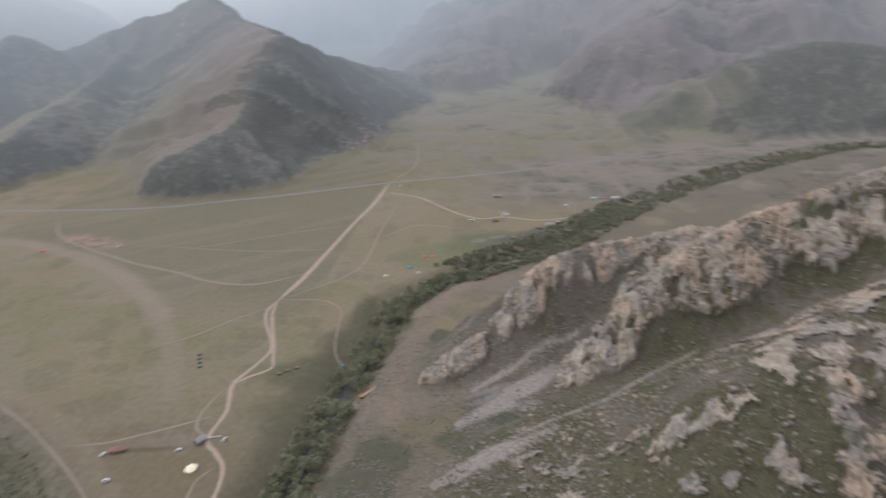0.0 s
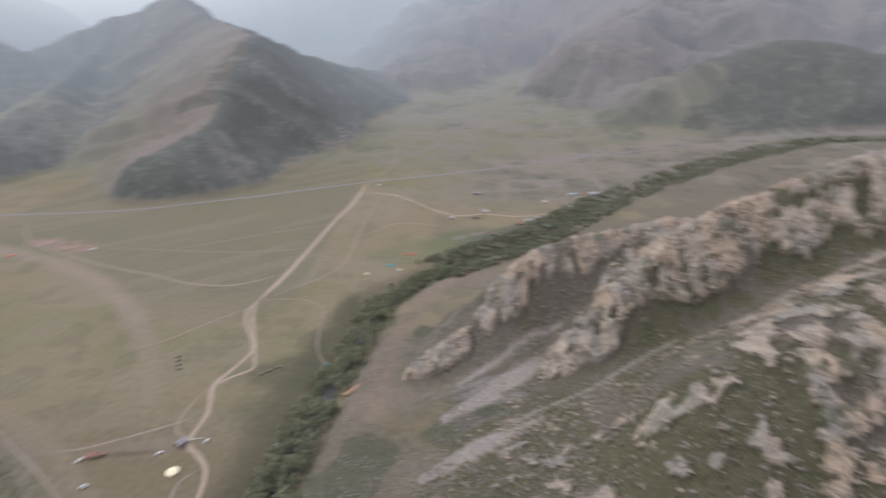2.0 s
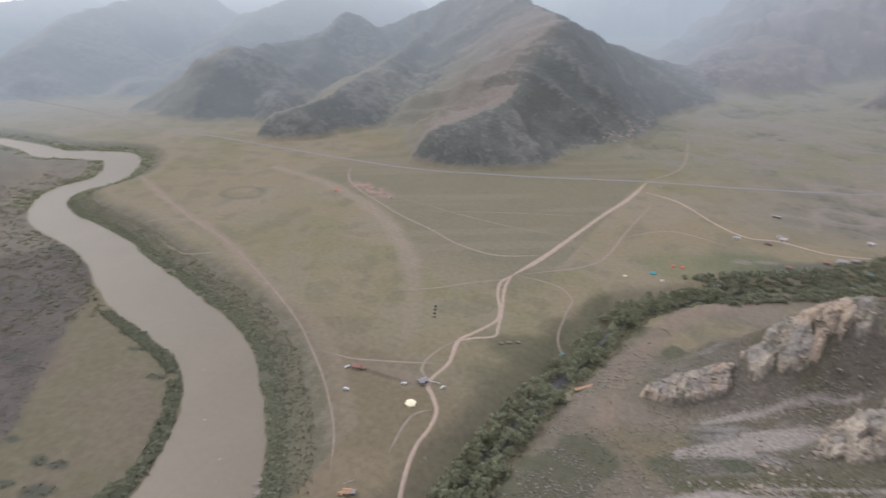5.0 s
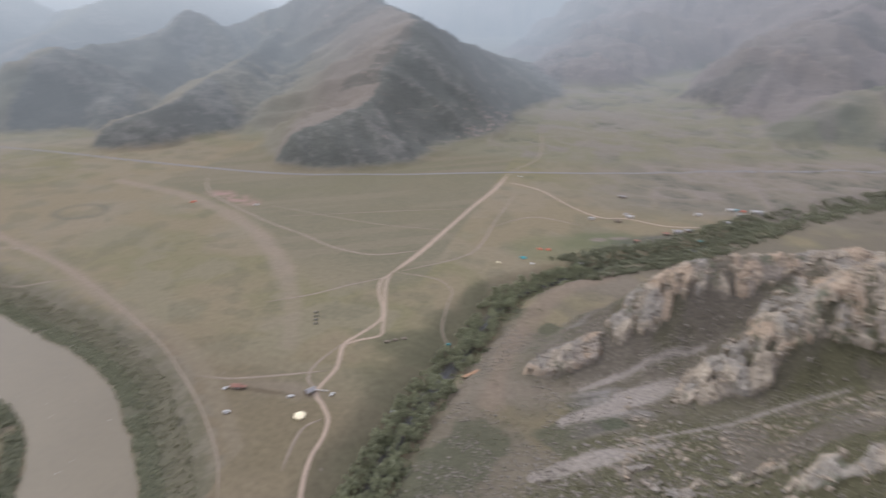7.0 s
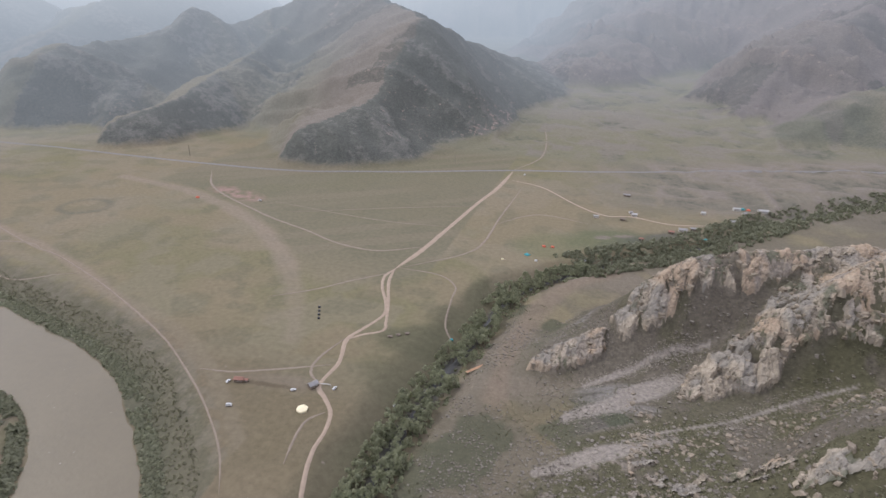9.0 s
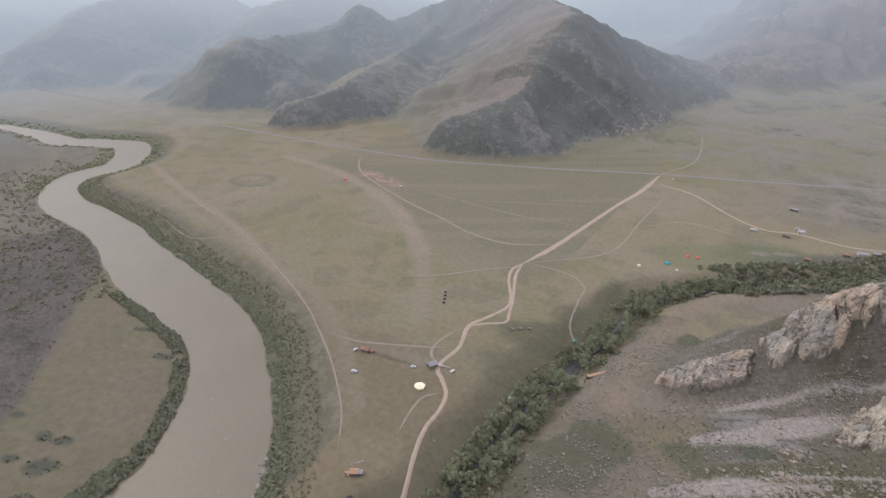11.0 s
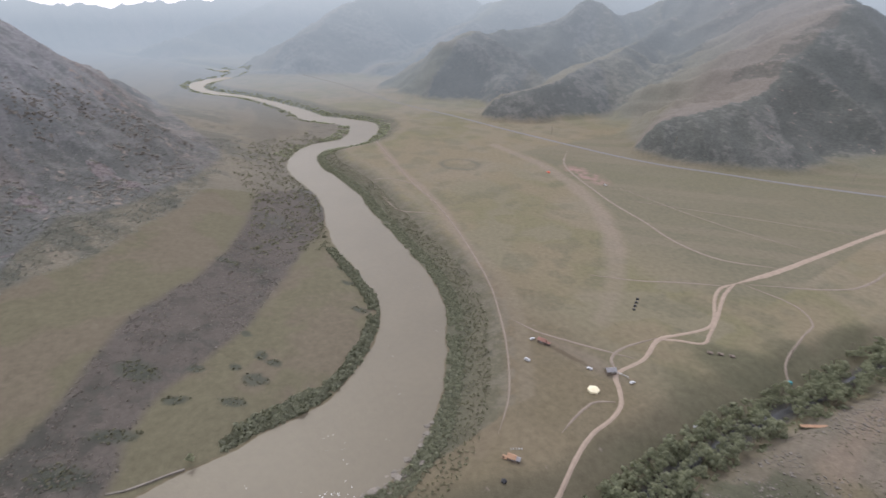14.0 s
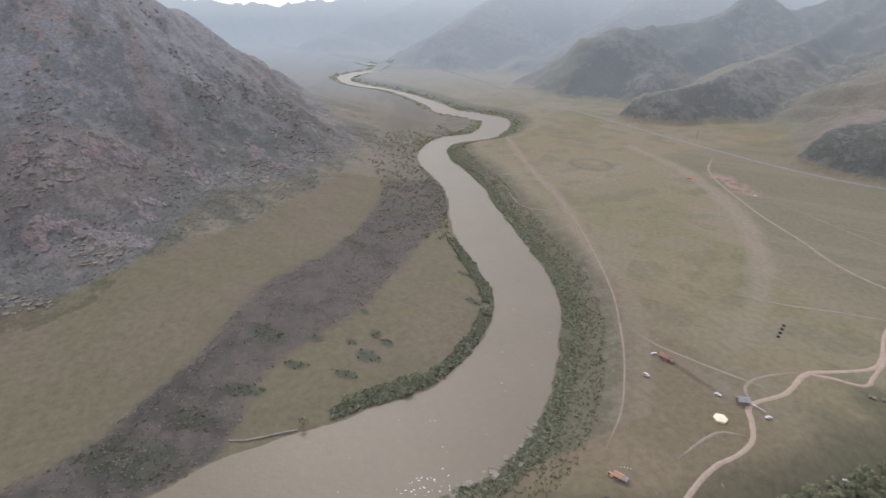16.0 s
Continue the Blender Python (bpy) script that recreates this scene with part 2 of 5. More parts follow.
def lay(x, y):
    """The ground at x, y: height, and what it is made of as a set of masks."""
    x, y = np.asarray(x, float), np.asarray(y, float)
    wx = x + 44 * (fbm(x, y, 150, 4, 11) - 0.5)
    wy = y + 44 * (fbm(x, y, 150, 4, 12) - 0.5)
    dr, side, (half,) = nearest(x, y, RIVER)
    edge = dr - half - 5 * (fbm(x, y, 22, 3, 13) - 0.5)
    right = side < 0  # the course runs upstream, the terrace lies on its right
    low = np.where(right, -9.9 + 9.9 * step(4, 52, edge), -9.7 + 2.9 * step(2, 30, edge) + 3.5 * step(60, 130, edge) + 3.3 * step(150, 330, edge))
    base = np.where(edge > 0, low, -9.9 - 3 * step(0, 10, -edge))
    ds, sside, _ = nearest(x, y, STREAM)
    rv = ds + 9 * (fbm(x, y, 30, 3, 14) - 0.5)
    near = 1 - step(430, 560, y)
    width = np.where(sside > 0, 18 + 22 * near, 14 + 16 * near)
    width = width + 22 * step(660, 760, y) * (sside > 0)
    base = base - (9 - 3 * step(520, 600, y) + 3 * step(680, 780, y)) * (1 - step(5, width, rv + 14 * step(680, 780, y) * (ridged(x, y, 26, 3, 17) - 0.5))) * step(-10, 30, edge)
    base = base + 0.7 * (fbm(x, y, 60, 4, 15) - 0.5) * step(0, 40, edge)
    up = np.clip(y - 930 - 0.38 * np.clip(x, 0, None) - 0.05 * np.clip(-x - 500, 0, None), 0, None)
    base = base + 0.05 * up * step(0, 120, up) + 12 * (ridged(x, y, 90, 5, 16) - 0.5) * step(10, 160, up)
    base = base + 9 * (ridged(x, y, 48, 4, 19) - 0.45) * step(0, 150, x) * step(720, 800, y) * (1 - step(-60, 20, y - 930 - 0.45 * x)) * step(20, 60, ds)
    # a fan of debris climbs between the near ridges
    total = (0.2 * np.clip(x + 55, 0, 300) * step(60, 160, y) * (1 - step(330, 400, y)) * step(-60, 10, x)) ** 5
    n = len(x)
    masks, top = {"ribs": np.full(n, 0.5)}, np.zeros(n)
    for k, (name, line, wl, wr, ex, rough) in enumerate(HILLS):
        far = name not in NEAR
        masks[name], masks[name + "_side"] = np.zeros(n), np.zeros(n)
        if not far:
            masks["rock_" + name] = np.zeros(n)
        reach = max(wl, wr) + 40
        on = np.where((x > line[:, 0].min() - reach) & (x < line[:, 0].max() + reach) & (y > line[:, 1].min() - reach) & (y < line[:, 1].max() + reach))[0]
        if not len(on):
            continue
        px, py = x[on], y[on]
        bend = 1.0 if far else 0.3
        d, sd, zr, along = crest(px + bend * (wx[on] - px), py + bend * (wy[on] - py), line)
        if name in ("ring", "farther", "mid_west", "massif"):
            zr = zr * (0.82 + 0.36 * fbm(px, py, 620, 4, 18))
        lean = 0.06 if name in ("nose", "second", "spur_w", "rear", "dark", "west") else 0.3
        thin = np.clip(zr / (0.5 * line[:, 2].max()), 0, 1)
        w = (wr + (wl - wr) * step(-0.8, 0.8, sd)) * (lean + (1 - lean) * thin)
        rnd = 0.1 * w
        u = np.clip(1 - (np.sqrt(d * d + rnd * rnd) - rnd) / w, 0, 1)
        h = zr * u ** ex
        if far:
            # spurs and gullies run down from the crest
            ribs = ridged(along + 60 * (fbm(px, py, 120, 3, 140 + k) - 0.5) + 300 * k, 0.2 * d * np.sign(sd), 120, 4, 161 + k, 0.5)
            crags = 0.5 * ridged(px, py, 230, 5, 21 + k, 0.55) + 0.25 * ridged(px, py, 75, 4, 121 + k, 0.5) + 1.5 * ribs - 1.03
        else:
            crags = 0.6 * ridged(px, py, 55, 5, 21 + k, 0.6) + 0.5 * ridged(px * 0.5 + py * 0.15, py * 0.16 - px * 0.05, 9, 3, 41 + k) - 0.5
        h = h + rough * crags * step(0.02, 0.4, u) * (1 - 0.5 * step(0.8, 1, u)) * np.clip(zr / 40, 0, 1)
        if far:
            higher = h > top[on]
            masks["ribs"][on] = np.where(higher, ribs, masks["ribs"][on])
            top[on] = np.where(higher, h, top[on])
        else:
            ribs = ridged(px * 0.5 + py * 0.15, py * 0.16 - px * 0.05, 9, 3, 41)
        if name == "D":
            rock = crag_places(px, py) * step(0.3, 0.5, ribs + 0.15) * step(0.05, 0.2, u)
            h = h + 3.5 * step(0.3, 0.6, rock)
            masks["rock_D"][on] = rock
        elif name == "A":
            rock = step(0.66, 0.73, u + 0.3 * (fbm(px, py, 40, 3, 78) - 0.5) + 0.12 * (ribs - 0.5) - 0.03 * (px < 130) - 0.1 * step(90, 70, px)) * (0.25 + 0.75 * step(0.4, 0.5, fbm(px, py, 17, 3, 79) + 0.1 * (px < 190))) * step(0.1, 0.25, u)
            h = h + 4.0 * step(0.3, 0.6, rock)
            masks["rock_A"][on] = rock
        elif not far:
            rock = (1 - step(0.1, 0.3, sd) * step(0.6, 0.45, u)) * step(0.08, 0.2, u) * step(0.552, 0.585, rib_noise(px, py) + 0.05 * step(0.75, 0.9, u))
            h = h + 1.6 * rock
            masks["rock_" + name][on] = rock
        masks[name][on], masks[name + "_side"][on] = u, sd
        total[on] += np.clip(h, 0, None) ** 5
    rise = total ** 0.2
    # hills are cut back along the highway
    road = np.where((y > 400) & (y < 1300))[0]
    if len(road):
        dh, _, _ = nearest(x[road], y[road], HIGHWAY_LINE)
        rise[road] *= step(9, 42, dh)
    masks.update(edge=edge, right=right, stream=rv, sside=sside, rise=rise, up=up)
    return base + rise, masks


def ground_at(x, y):
    return lay(np.atleast_1d(np.asarray(x, float)), np.atleast_1d(np.asarray(y, float)))[0]


# ---- materials ----


def mat(name, colour, rough=0.9, vary=0.15, size=1.0, bump=0.0, metal=0.0):
    """A surface with two scales of variation and a fine relief."""
    m = bpy.data.materials.new(name)
    m.use_nodes = True
    nt = m.node_tree
    n, lk = nt.nodes, nt.links
    b = n["Principled BSDF"]
    b.inputs["Roughness"].default_value = rough
    b.inputs["Metallic"].default_value = metal
    b.inputs["Specular IOR Level"].default_value = 0.2
    co = n.new("ShaderNodeNewGeometry")
    big, fine = n.new("ShaderNodeTexNoise"), n.new("ShaderNodeTexNoise")
    big.inputs["Scale"].default_value, fine.inputs["Scale"].default_value = 0.35 / size, 3.0 / size
    fine.inputs["Detail"].default_value = 5
    add = n.new("ShaderNodeMath")
    add.operation = "ADD"
    ramp = n.new("ShaderNodeMapRange")
    ramp.inputs[1].default_value, ramp.inputs[2].default_value = 0.6, 1.4
    ramp.inputs[3].default_value, ramp.inputs[4].default_value = 1 - vary, 1 + vary
    mul = n.new("ShaderNodeMixRGB")
    mul.blend_type, mul.inputs[0].default_value = "MULTIPLY", 1
    mul.inputs[1].default_value = (*colour, 1)
    for t in (big, fine):
        lk.new(co.outputs["Position"], t.inputs["Vector"])
    lk.new(big.outputs["Fac"], add.inputs[0])
    lk.new(fine.outputs["Fac"], add.inputs[1])
    lk.new(add.outputs[0], ramp.inputs[0])
    lk.new(ramp.outputs[0], mul.inputs[2])
    lk.new(mul.outputs[0], b.inputs["Base Color"])
    if bump:
        bp = n.new("ShaderNodeBump")
        bp.inputs["Strength"].default_value, bp.inputs["Distance"].default_value = 0.6, bump
        lk.new(fine.outputs["Fac"], bp.inputs["Height"])
        lk.new(bp.outputs[0], b.inputs["Normal"])
    return m


def vary_island(m, lo=0.75, hi=1.25):
    """Each loose piece of a mesh, and each object, a little lighter or darker."""
    n, lk = m.node_tree.nodes, m.node_tree.links
    b = n["Principled BSDF"]
    src = b.inputs["Base Color"].links[0].from_socket
    geo, inf = n.new("ShaderNodeNewGeometry"), n.new("ShaderNodeObjectInfo")
    add = n.new("ShaderNodeMath")
    add.operation = "ADD"
    rng = n.new("ShaderNodeMapRange")
    rng.inputs[2].default_value = 2
    rng.inputs[3].default_value, rng.inputs[4].default_value = lo, hi
    mul = n.new("ShaderNodeMixRGB")
    mul.blend_type, mul.inputs[0].default_value = "MULTIPLY", 1
    lk.new(geo.outputs["Random Per Island"], add.inputs[0])
    lk.new(inf.outputs["Random"], add.inputs[1])
    lk.new(add.outputs[0], rng.inputs[0])
    lk.new(src, mul.inputs[1])
    lk.new(rng.outputs[0], mul.inputs[2])
    lk.new(mul.outputs[0], b.inputs["Base Color"])
    return m


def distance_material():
    """Far mountains as a plain backdrop, with haze painted on as a glow over the ground."""
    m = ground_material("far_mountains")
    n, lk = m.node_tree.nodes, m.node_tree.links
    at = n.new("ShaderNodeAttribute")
    at.attribute_name = "painted_mist"
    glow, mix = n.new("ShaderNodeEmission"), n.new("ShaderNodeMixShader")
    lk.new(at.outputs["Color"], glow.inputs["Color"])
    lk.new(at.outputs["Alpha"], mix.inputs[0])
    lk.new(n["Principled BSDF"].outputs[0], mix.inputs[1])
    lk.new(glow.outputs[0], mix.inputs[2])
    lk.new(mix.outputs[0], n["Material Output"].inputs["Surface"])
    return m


def ground_material(name="ground_cover"):
    """Bare ground in its own colour, with scrub and painted shade in the patches that relief's red names, bare rock in
    its green, and grain by its blue.
    """
    m = mat(name, (1, 1, 1), 0.95, 0.2, 1.6, 0.4)
    n, lk = m.node_tree.nodes, m.node_tree.links
    cov, rel, sep = n.new("ShaderNodeAttribute"), n.new("ShaderNodeAttribute"), n.new("ShaderNodeSeparateColor")
    cov.attribute_name, rel.attribute_name = "cover", "relief"
    lk.new(rel.outputs["Color"], sep.inputs[0])
    geo = n.new("ShaderNodeNewGeometry")

    def noise_at(scale, detail, rough, shift):
        add, tex = n.new("ShaderNodeVectorMath"), n.new("ShaderNodeTexNoise")
        add.inputs[1].default_value = (shift, shift * 0.7, 0)
        tex.inputs["Scale"].default_value, tex.inputs["Detail"].default_value, tex.inputs["Roughness"].default_value = scale, detail, rough
        lk.new(geo.outputs["Position"], add.inputs[0])
        lk.new(add.outputs[0], tex.inputs["Vector"])
        return tex.outputs["Fac"]

    def patch(mask, grain, sharp):
        """Crisp patches, as much of the ground as the mask says."""
        k, add, rng = n.new("ShaderNodeMath"), n.new("ShaderNodeMath"), n.new("ShaderNodeMapRange")
        k.operation, k.inputs[1].default_value, k.inputs[2].default_value = "MULTIPLY_ADD", 2.0, -1.0
        add.operation = "ADD"
        rng.interpolation_type = "SMOOTHSTEP"
        rng.inputs[1].default_value, rng.inputs[2].default_value = 0.5 - sharp, 0.5 + sharp
        lk.new(grain, k.inputs[0])
        lk.new(k.outputs[0], add.inputs[0])
        lk.new(mask, add.inputs[1])
        lk.new(add.outputs[0], rng.inputs[0])
        return rng.outputs[0]

    def blend(fac, one, two, mode="MIX"):
        mx = n.new("ShaderNodeMixRGB")
        mx.blend_type = mode
        for sock, v in zip(mx.inputs, (fac, one, two)):
            if isinstance(v, tuple):
                sock.default_value = v
            elif isinstance(v, float):
                sock.default_value = v
            else:
                lk.new(v, sock)
        return mx.outputs[0]

    wide, mid, fine = noise_at(0.06, 9, 0.64, 40.0), noise_at(0.11, 8, 0.62, 170.0), noise_at(0.5, 6, 0.65, 90.0)
    c = blend(patch(sep.outputs[0], wide, 0.14), cov.outputs["Color"], (0.72, 0.755, 0.74, 1), "MULTIPLY")
    c = blend(patch(sep.outputs[1], mid, 0.1), c, (0.25, 0.205, 0.17, 1))
    # grain: light and dark specks
    rng = n.new("ShaderNodeMapRange")
    rng.inputs[1].default_value, rng.inputs[2].default_value, rng.inputs[3].default_value, rng.inputs[4].default_value = 0.3, 0.7, 0.55, 1.45
    lk.new(fine, rng.inputs[0])
    speck = blend(sep.outputs[2], (1.0, 1.0, 1.0, 1.0), rng.outputs[0])
    c = blend(1.0, c, speck, "MULTIPLY")
    mul = [k for k in n if k.type == "MIX_RGB"][0]
    lk.new(c, mul.inputs[1])
    return m


M_GROUND = ground_material()
M_FAR = distance_material()
M_DIRT = mat("pale_dirt", (0.345, 0.272, 0.205), 0.95, 0.2, 1.5, 0.1)
M_TRACK = mat("worn_track", (0.255, 0.21, 0.162), 0.95, 0.2, 2.0, 0.1)
M_ROCK = vary_island(mat("weathered_rock", (0.29, 0.245, 0.185), 0.9, 0.3, 1.6, 0.4), 0.6, 1.3)
M_STONE = vary_island(mat("grey_stone", (0.23, 0.205, 0.168), 0.9, 0.25, 0.8, 0.2), 0.6, 1.3)
M_LEAF = vary_island(mat("willow_leaves", (0.31, 0.322, 0.205), 0.8, 0.25, 1.5), 0.78, 1.25)
M_SHRUB = vary_island(mat("dark_shrub", (0.215, 0.208, 0.135), 0.85, 0.3, 1.5), 0.75, 1.3)
M_SAGE = vary_island(mat("grey_green_sage", (0.25, 0.25, 0.21), 0.85, 0.3, 1.5), 0.75, 1.3)
M_WILLOW = vary_island(mat("dark_willow_leaves", (0.265, 0.27, 0.18), 0.8, 0.25, 1.5), 0.75, 1.25)
M_HEATH = vary_island(mat("dry_shrub", (0.25, 0.222, 0.188), 0.9, 0.3, 1.5), 0.75, 1.3)


def leafy(m):
    """Light passes through the leaves."""
    n, lk = m.node_tree.nodes, m.node_tree.links
    b = n["Principled BSDF"]
    tr, mix = n.new("ShaderNodeBsdfTranslucent"), n.new("ShaderNodeMixShader")
    mix.inputs[0].default_value = 0.45
    lk.new(b.inputs["Base Color"].links[0].from_socket, tr.inputs["Color"])
    lk.new(b.outputs[0], mix.inputs[1])
    lk.new(tr.outputs[0], mix.inputs[2])
    lk.new(mix.outputs[0], n["Material Output"].inputs["Surface"])


for m in (M_LEAF, M_SHRUB, M_HEATH, M_SAGE, M_WILLOW):
    leafy(m)
M_BARK = mat("grey_bark", (0.16, 0.13, 0.1), 0.9, 0.3, 0.4, 0.02)
M_ASPHALT = mat("worn_asphalt", (0.2, 0.19, 0.178), 0.85, 0.2, 2.0)


def water_material():
    m = mat("silty_water", (0.15, 0.125, 0.08), 0.5, 0.08, 14.0)
    n, lk = m.node_tree.nodes, m.node_tree.links
    b = n["Principled BSDF"]
    b.inputs["Specular IOR Level"].default_value = 0.45
    co = n.new("ShaderNodeNewGeometry")
    wav = n.new("ShaderNodeTexNoise")
    wav.inputs["Scale"].default_value, wav.inputs["Detail"].default_value = 0.5, 6
    bp = n.new("ShaderNodeBump")
    bp.inputs["Strength"].default_value, bp.inputs["Distance"].default_value = 0.5, 0.25
    lk.new(co.outputs["Position"], wav.inputs["Vector"])
    lk.new(wav.outputs["Fac"], bp.inputs["Height"])
    lk.new(bp.outputs[0], b.inputs["Normal"])
    return m


M_WATER = water_material()
M_BROOK = mat("dark_stream_water", (0.09, 0.09, 0.085), 0.2, 0.2, 1.0, 0.05)

# ---- ground ----


def mixed(c, colour, k):
    k = np.clip(k, 0, 1)[:, None]
    return c * (1 - k) + np.array(colour) * k


MEADOW = spline([(-200, -260), (-270, -115), (-302, -70), (-350, -22), (-428, 30), (-476, 90), (-568, 145), (-690, 215), (-780, 270)], 4)
SCRUB = spline([(-150, -200), (-225, -60), (-271, -8), (-299, 2), (-327, 22), (-354, 58), (-382, 95), (-425, 131), (-488, 182), (-560, 245)], 4)
FOOT = spline([(-400, -260), (-440, -137), (-455, -95), (-487, -46), (-528, 17), (-589, 66), (-663, 128), (-800, 200), (-1000, 290)], 3)
THICKETS = ((-357, 16, 15, 8, 40), (-306, -4, 13, 5, 60), (-290, -30, 14, 8, 50), (-491, 112, 12, 5, 40), (-270, -60, 26, 14, 60), (-335, 88, 6, 4, 0), (-312, 76, 9, 6, 30), (-322, 92, 6, 3.5, 30), (-298, 58, 9, 4, 40), (-332, 70, 5, 3, 20), (-366, 88, 5, 3, 20), (-344, 48, 6, 4, 50), (-320, 30, 8, 4, 60), (-465, 130, 6, 4, 40), (-353, 174, 7, 4, 30), (-400, 188, 7, 3.5, 30), (-430, 198, 8, 4, 30))
WEST_CLIFFS = ((-590, -130, 40, 26, 60), (-560, -60, 30, 16, 40), (-515, -120, 34, 18, 70), (-505, -75, 22, 10, 60), (-640, -20, 30, 14, 30), (-620, -90, 26, 20, 50), (-700, 60, 40, 16, 30))
SCREES = [spline(p, 6) for p in ([(-14, 273, 4), (14, 286, 9), (42, 305, 9), (58, 313, 3)], [(-24, 223, 4), (-4, 234, 7), (16, 245, 6), (44, 256, 2)],
                                 [(-6, 303, 1.5), (20, 317, 2.6), (43, 329, 2.2), (68, 334, 1.2)], [(17, 252, 0.7), (46, 264, 1), (74, 273, 1), (104, 289, 1.2), (136, 298, 1.2)])]
BRINK = spline([(-900, 490), (-760, 440), (-650, 402), (-561, 379), (-435, 331), (-333, 283), (-289, 265), (-248, 236), (-211, 203), (-190, 172), (-178, 150)], 4)
EARTH = spline([(-60, 285), (-62, 326), (-56, 369), (-46, 419), (-26, 468), (12, 505)], 4)
OLD_BED = spline([(-223, 305), (-242, 344), (-280, 399), (-331, 454), (-390, 505), (-469, 553), (-564, 593), (-700, 620)], 6)


def left_bank(x, y):
    """Where the far bank is meadow, where scrub, where the meadow by the water."""
    d1, s1, _ = nearest(x, y, MEADOW)
    d2, s2, _ = nearest(x, y, SCRUB)
    wob = 14 * (fbm(x, y, 40, 3, 51) - 0.5)
    return s1 * d1 + wob, s2 * d2 + wob


def mountain_foot(x, y):
    """1 past the upper edge of the far bank's meadow."""
    d, s, _ = nearest(x, y, FOOT)
    return step(-6, 6, s * d + 16 * (fbm(x, y, 30, 3, 57) - 0.5))


def cover(x, y, z, m):
    """Base colour of the ground, and its relief: how much of it is scrub and painted shade, bare rock, grain."""
    scrub_shade, rocky_bits = np.zeros(len(x)), np.zeros(len(x))
    a, b, g = fbm(x, y, 220, 4, 31), fbm(x, y, 45, 4, 32), fbm(x, y, 9, 3, 33)
    n = len(x)
    c = np.tile(np.array((0.2, 0.167, 0.105)), (n, 1))
    c = mixed(c, (0.172, 0.155, 0.088), step(0.4, 0.58, 0.6 * a + 0.4 * b))
    c = mixed(c, (0.212, 0.178, 0.12), 0.75 * step(0.52, 0.64, fbm(x, y, 120, 4, 35)))
    c = mixed(c, (0.205, 0.178, 0.125), 0.5 * step(0.54, 0.66, b))
    c = mixed(c, (0.132, 0.124, 0.08), 0.4 * step(0.56, 0.66, fbm(x, y, 24, 3, 34)))
    bed, bed_side, _ = nearest(x, y, OLD_BED)
    # old fields between the dry bed and the highway
    field = (bed_side < 0) * step(6, 20, bed) * (x < -160) * (x > -640) * step(385, 470, y + 30 * (b - 0.5))
    strips = fbm((0.58 * x - 0.81 * y) * 1.0, (0.81 * x + 0.58 * y) * 0.06, 22, 2, 36)
    c = mixed(c, (0.15, 0.138, 0.09), 0.75 * field)
    c = mixed(c, (0.19, 0.162, 0.112), 0.6 * field * step(0.52, 0.62, strips))
    c = mixed(c, (0.24, 0.197, 0.148), 0.7 * (0.5 + 0.5 * step(330, 430, y)) * (1 - step(3, 14, bed + 10 * (b - 0.5))))
    brink, _, _ = nearest(x, y, BRINK, 30)
    c = mixed(c, (0.235, 0.19, 0.14), 0.75 * (1 - step(2, 9, brink + 6 * (b - 0.5) + 3 * (g - 0.5))))
    c = mixed(c, (0.28, 0.19, 0.155), oval(x, y, -490, 604, 46, 17, -20, 0.5) * step(0.3, 0.6, g))
    ring = np.abs(np.hypot((x + 635) / 1.0, (y - 494) / 0.9) - 30)
    c = mixed(c, (0.12, 0.115, 0.085), 0.5 * (1 - step(2, 8, ring)))
    c = mixed(c, (0.15, 0.148, 0.082), 0.65 * oval(x, y, -60, 555, 38, 34, 40))
    c = mixed(c, (0.105, 0.12, 0.062), 0.7 * oval(x, y, 5, 596, 50, 30, 30))
    for cx, cy, rx, ry in ((-2, 600, 10, 6), (22, 612, 12, 5), (28, 588, 8, 5), (60, 628, 14, 3)):
        c = mixed(c, (0.2, 0.165, 0.14), 0.8 * oval(x, y, cx, cy, rx, ry, 25, 0.2))
    c = mixed(c, (0.08, 0.085, 0.065), 0.7 * oval(x, y, 60, 620, 60, 14, 35, 0.5))
    c = mixed(c, (0.24, 0.2, 0.165), 0.7 * oval(x, y, -205, 256, 34, 8, 6, 0.6))
    c = mixed(c, (0.06, 0.047, 0.036), oval(x, y, -209, 251, 21, 2.0, 6, 0.4))
    c = mixed(c, (0.15, 0.122, 0.077), 0.8 * (1 - step(240, 330, y + 60 * (b - 0.5))))
    c = mixed(c, (0.19, 0.155, 0.1), 0.5 * oval(x, y, -160, 172, 26, 16, 20, 0.6))
    # past the highway
    c = mixed(c, (0.075, 0.08, 0.065), 0.8 * oval(x, y, 345, 1140, 75, 16, 22, 0.5))
    c = mixed(c, (0.174, 0.165, 0.112), 0.8 * step(0, 60, m["up"]))
    c = mixed(c, (0.19, 0.168, 0.14), 0.7 * step(10, 60, m["up"]) * step(0.48, 0.62, b) * (x > -150))
    broken = step(-120, 120, x) * step(690, 780, y) * (1 - step(0, 80, m["up"]))
    c = mixed(c, (0.185, 0.162, 0.128), 0.8 * broken)
    cut = ridged(x, y, 48, 4, 19)
    c = mixed(c, (0.13, 0.124, 0.095), 0.6 * broken * (1 - step(0.36, 0.5, cut)))
    c = mixed(c, (0.205, 0.178, 0.15), 0.6 * broken * step(0.55, 0.68, cut))
    gully = ridged(x, y, 90, 5, 16)
    c = mixed(c, (0.125, 0.124, 0.088), 0.5 * step(10, 80, m["up"]) * (1 - step(0.3, 0.42, gully)))
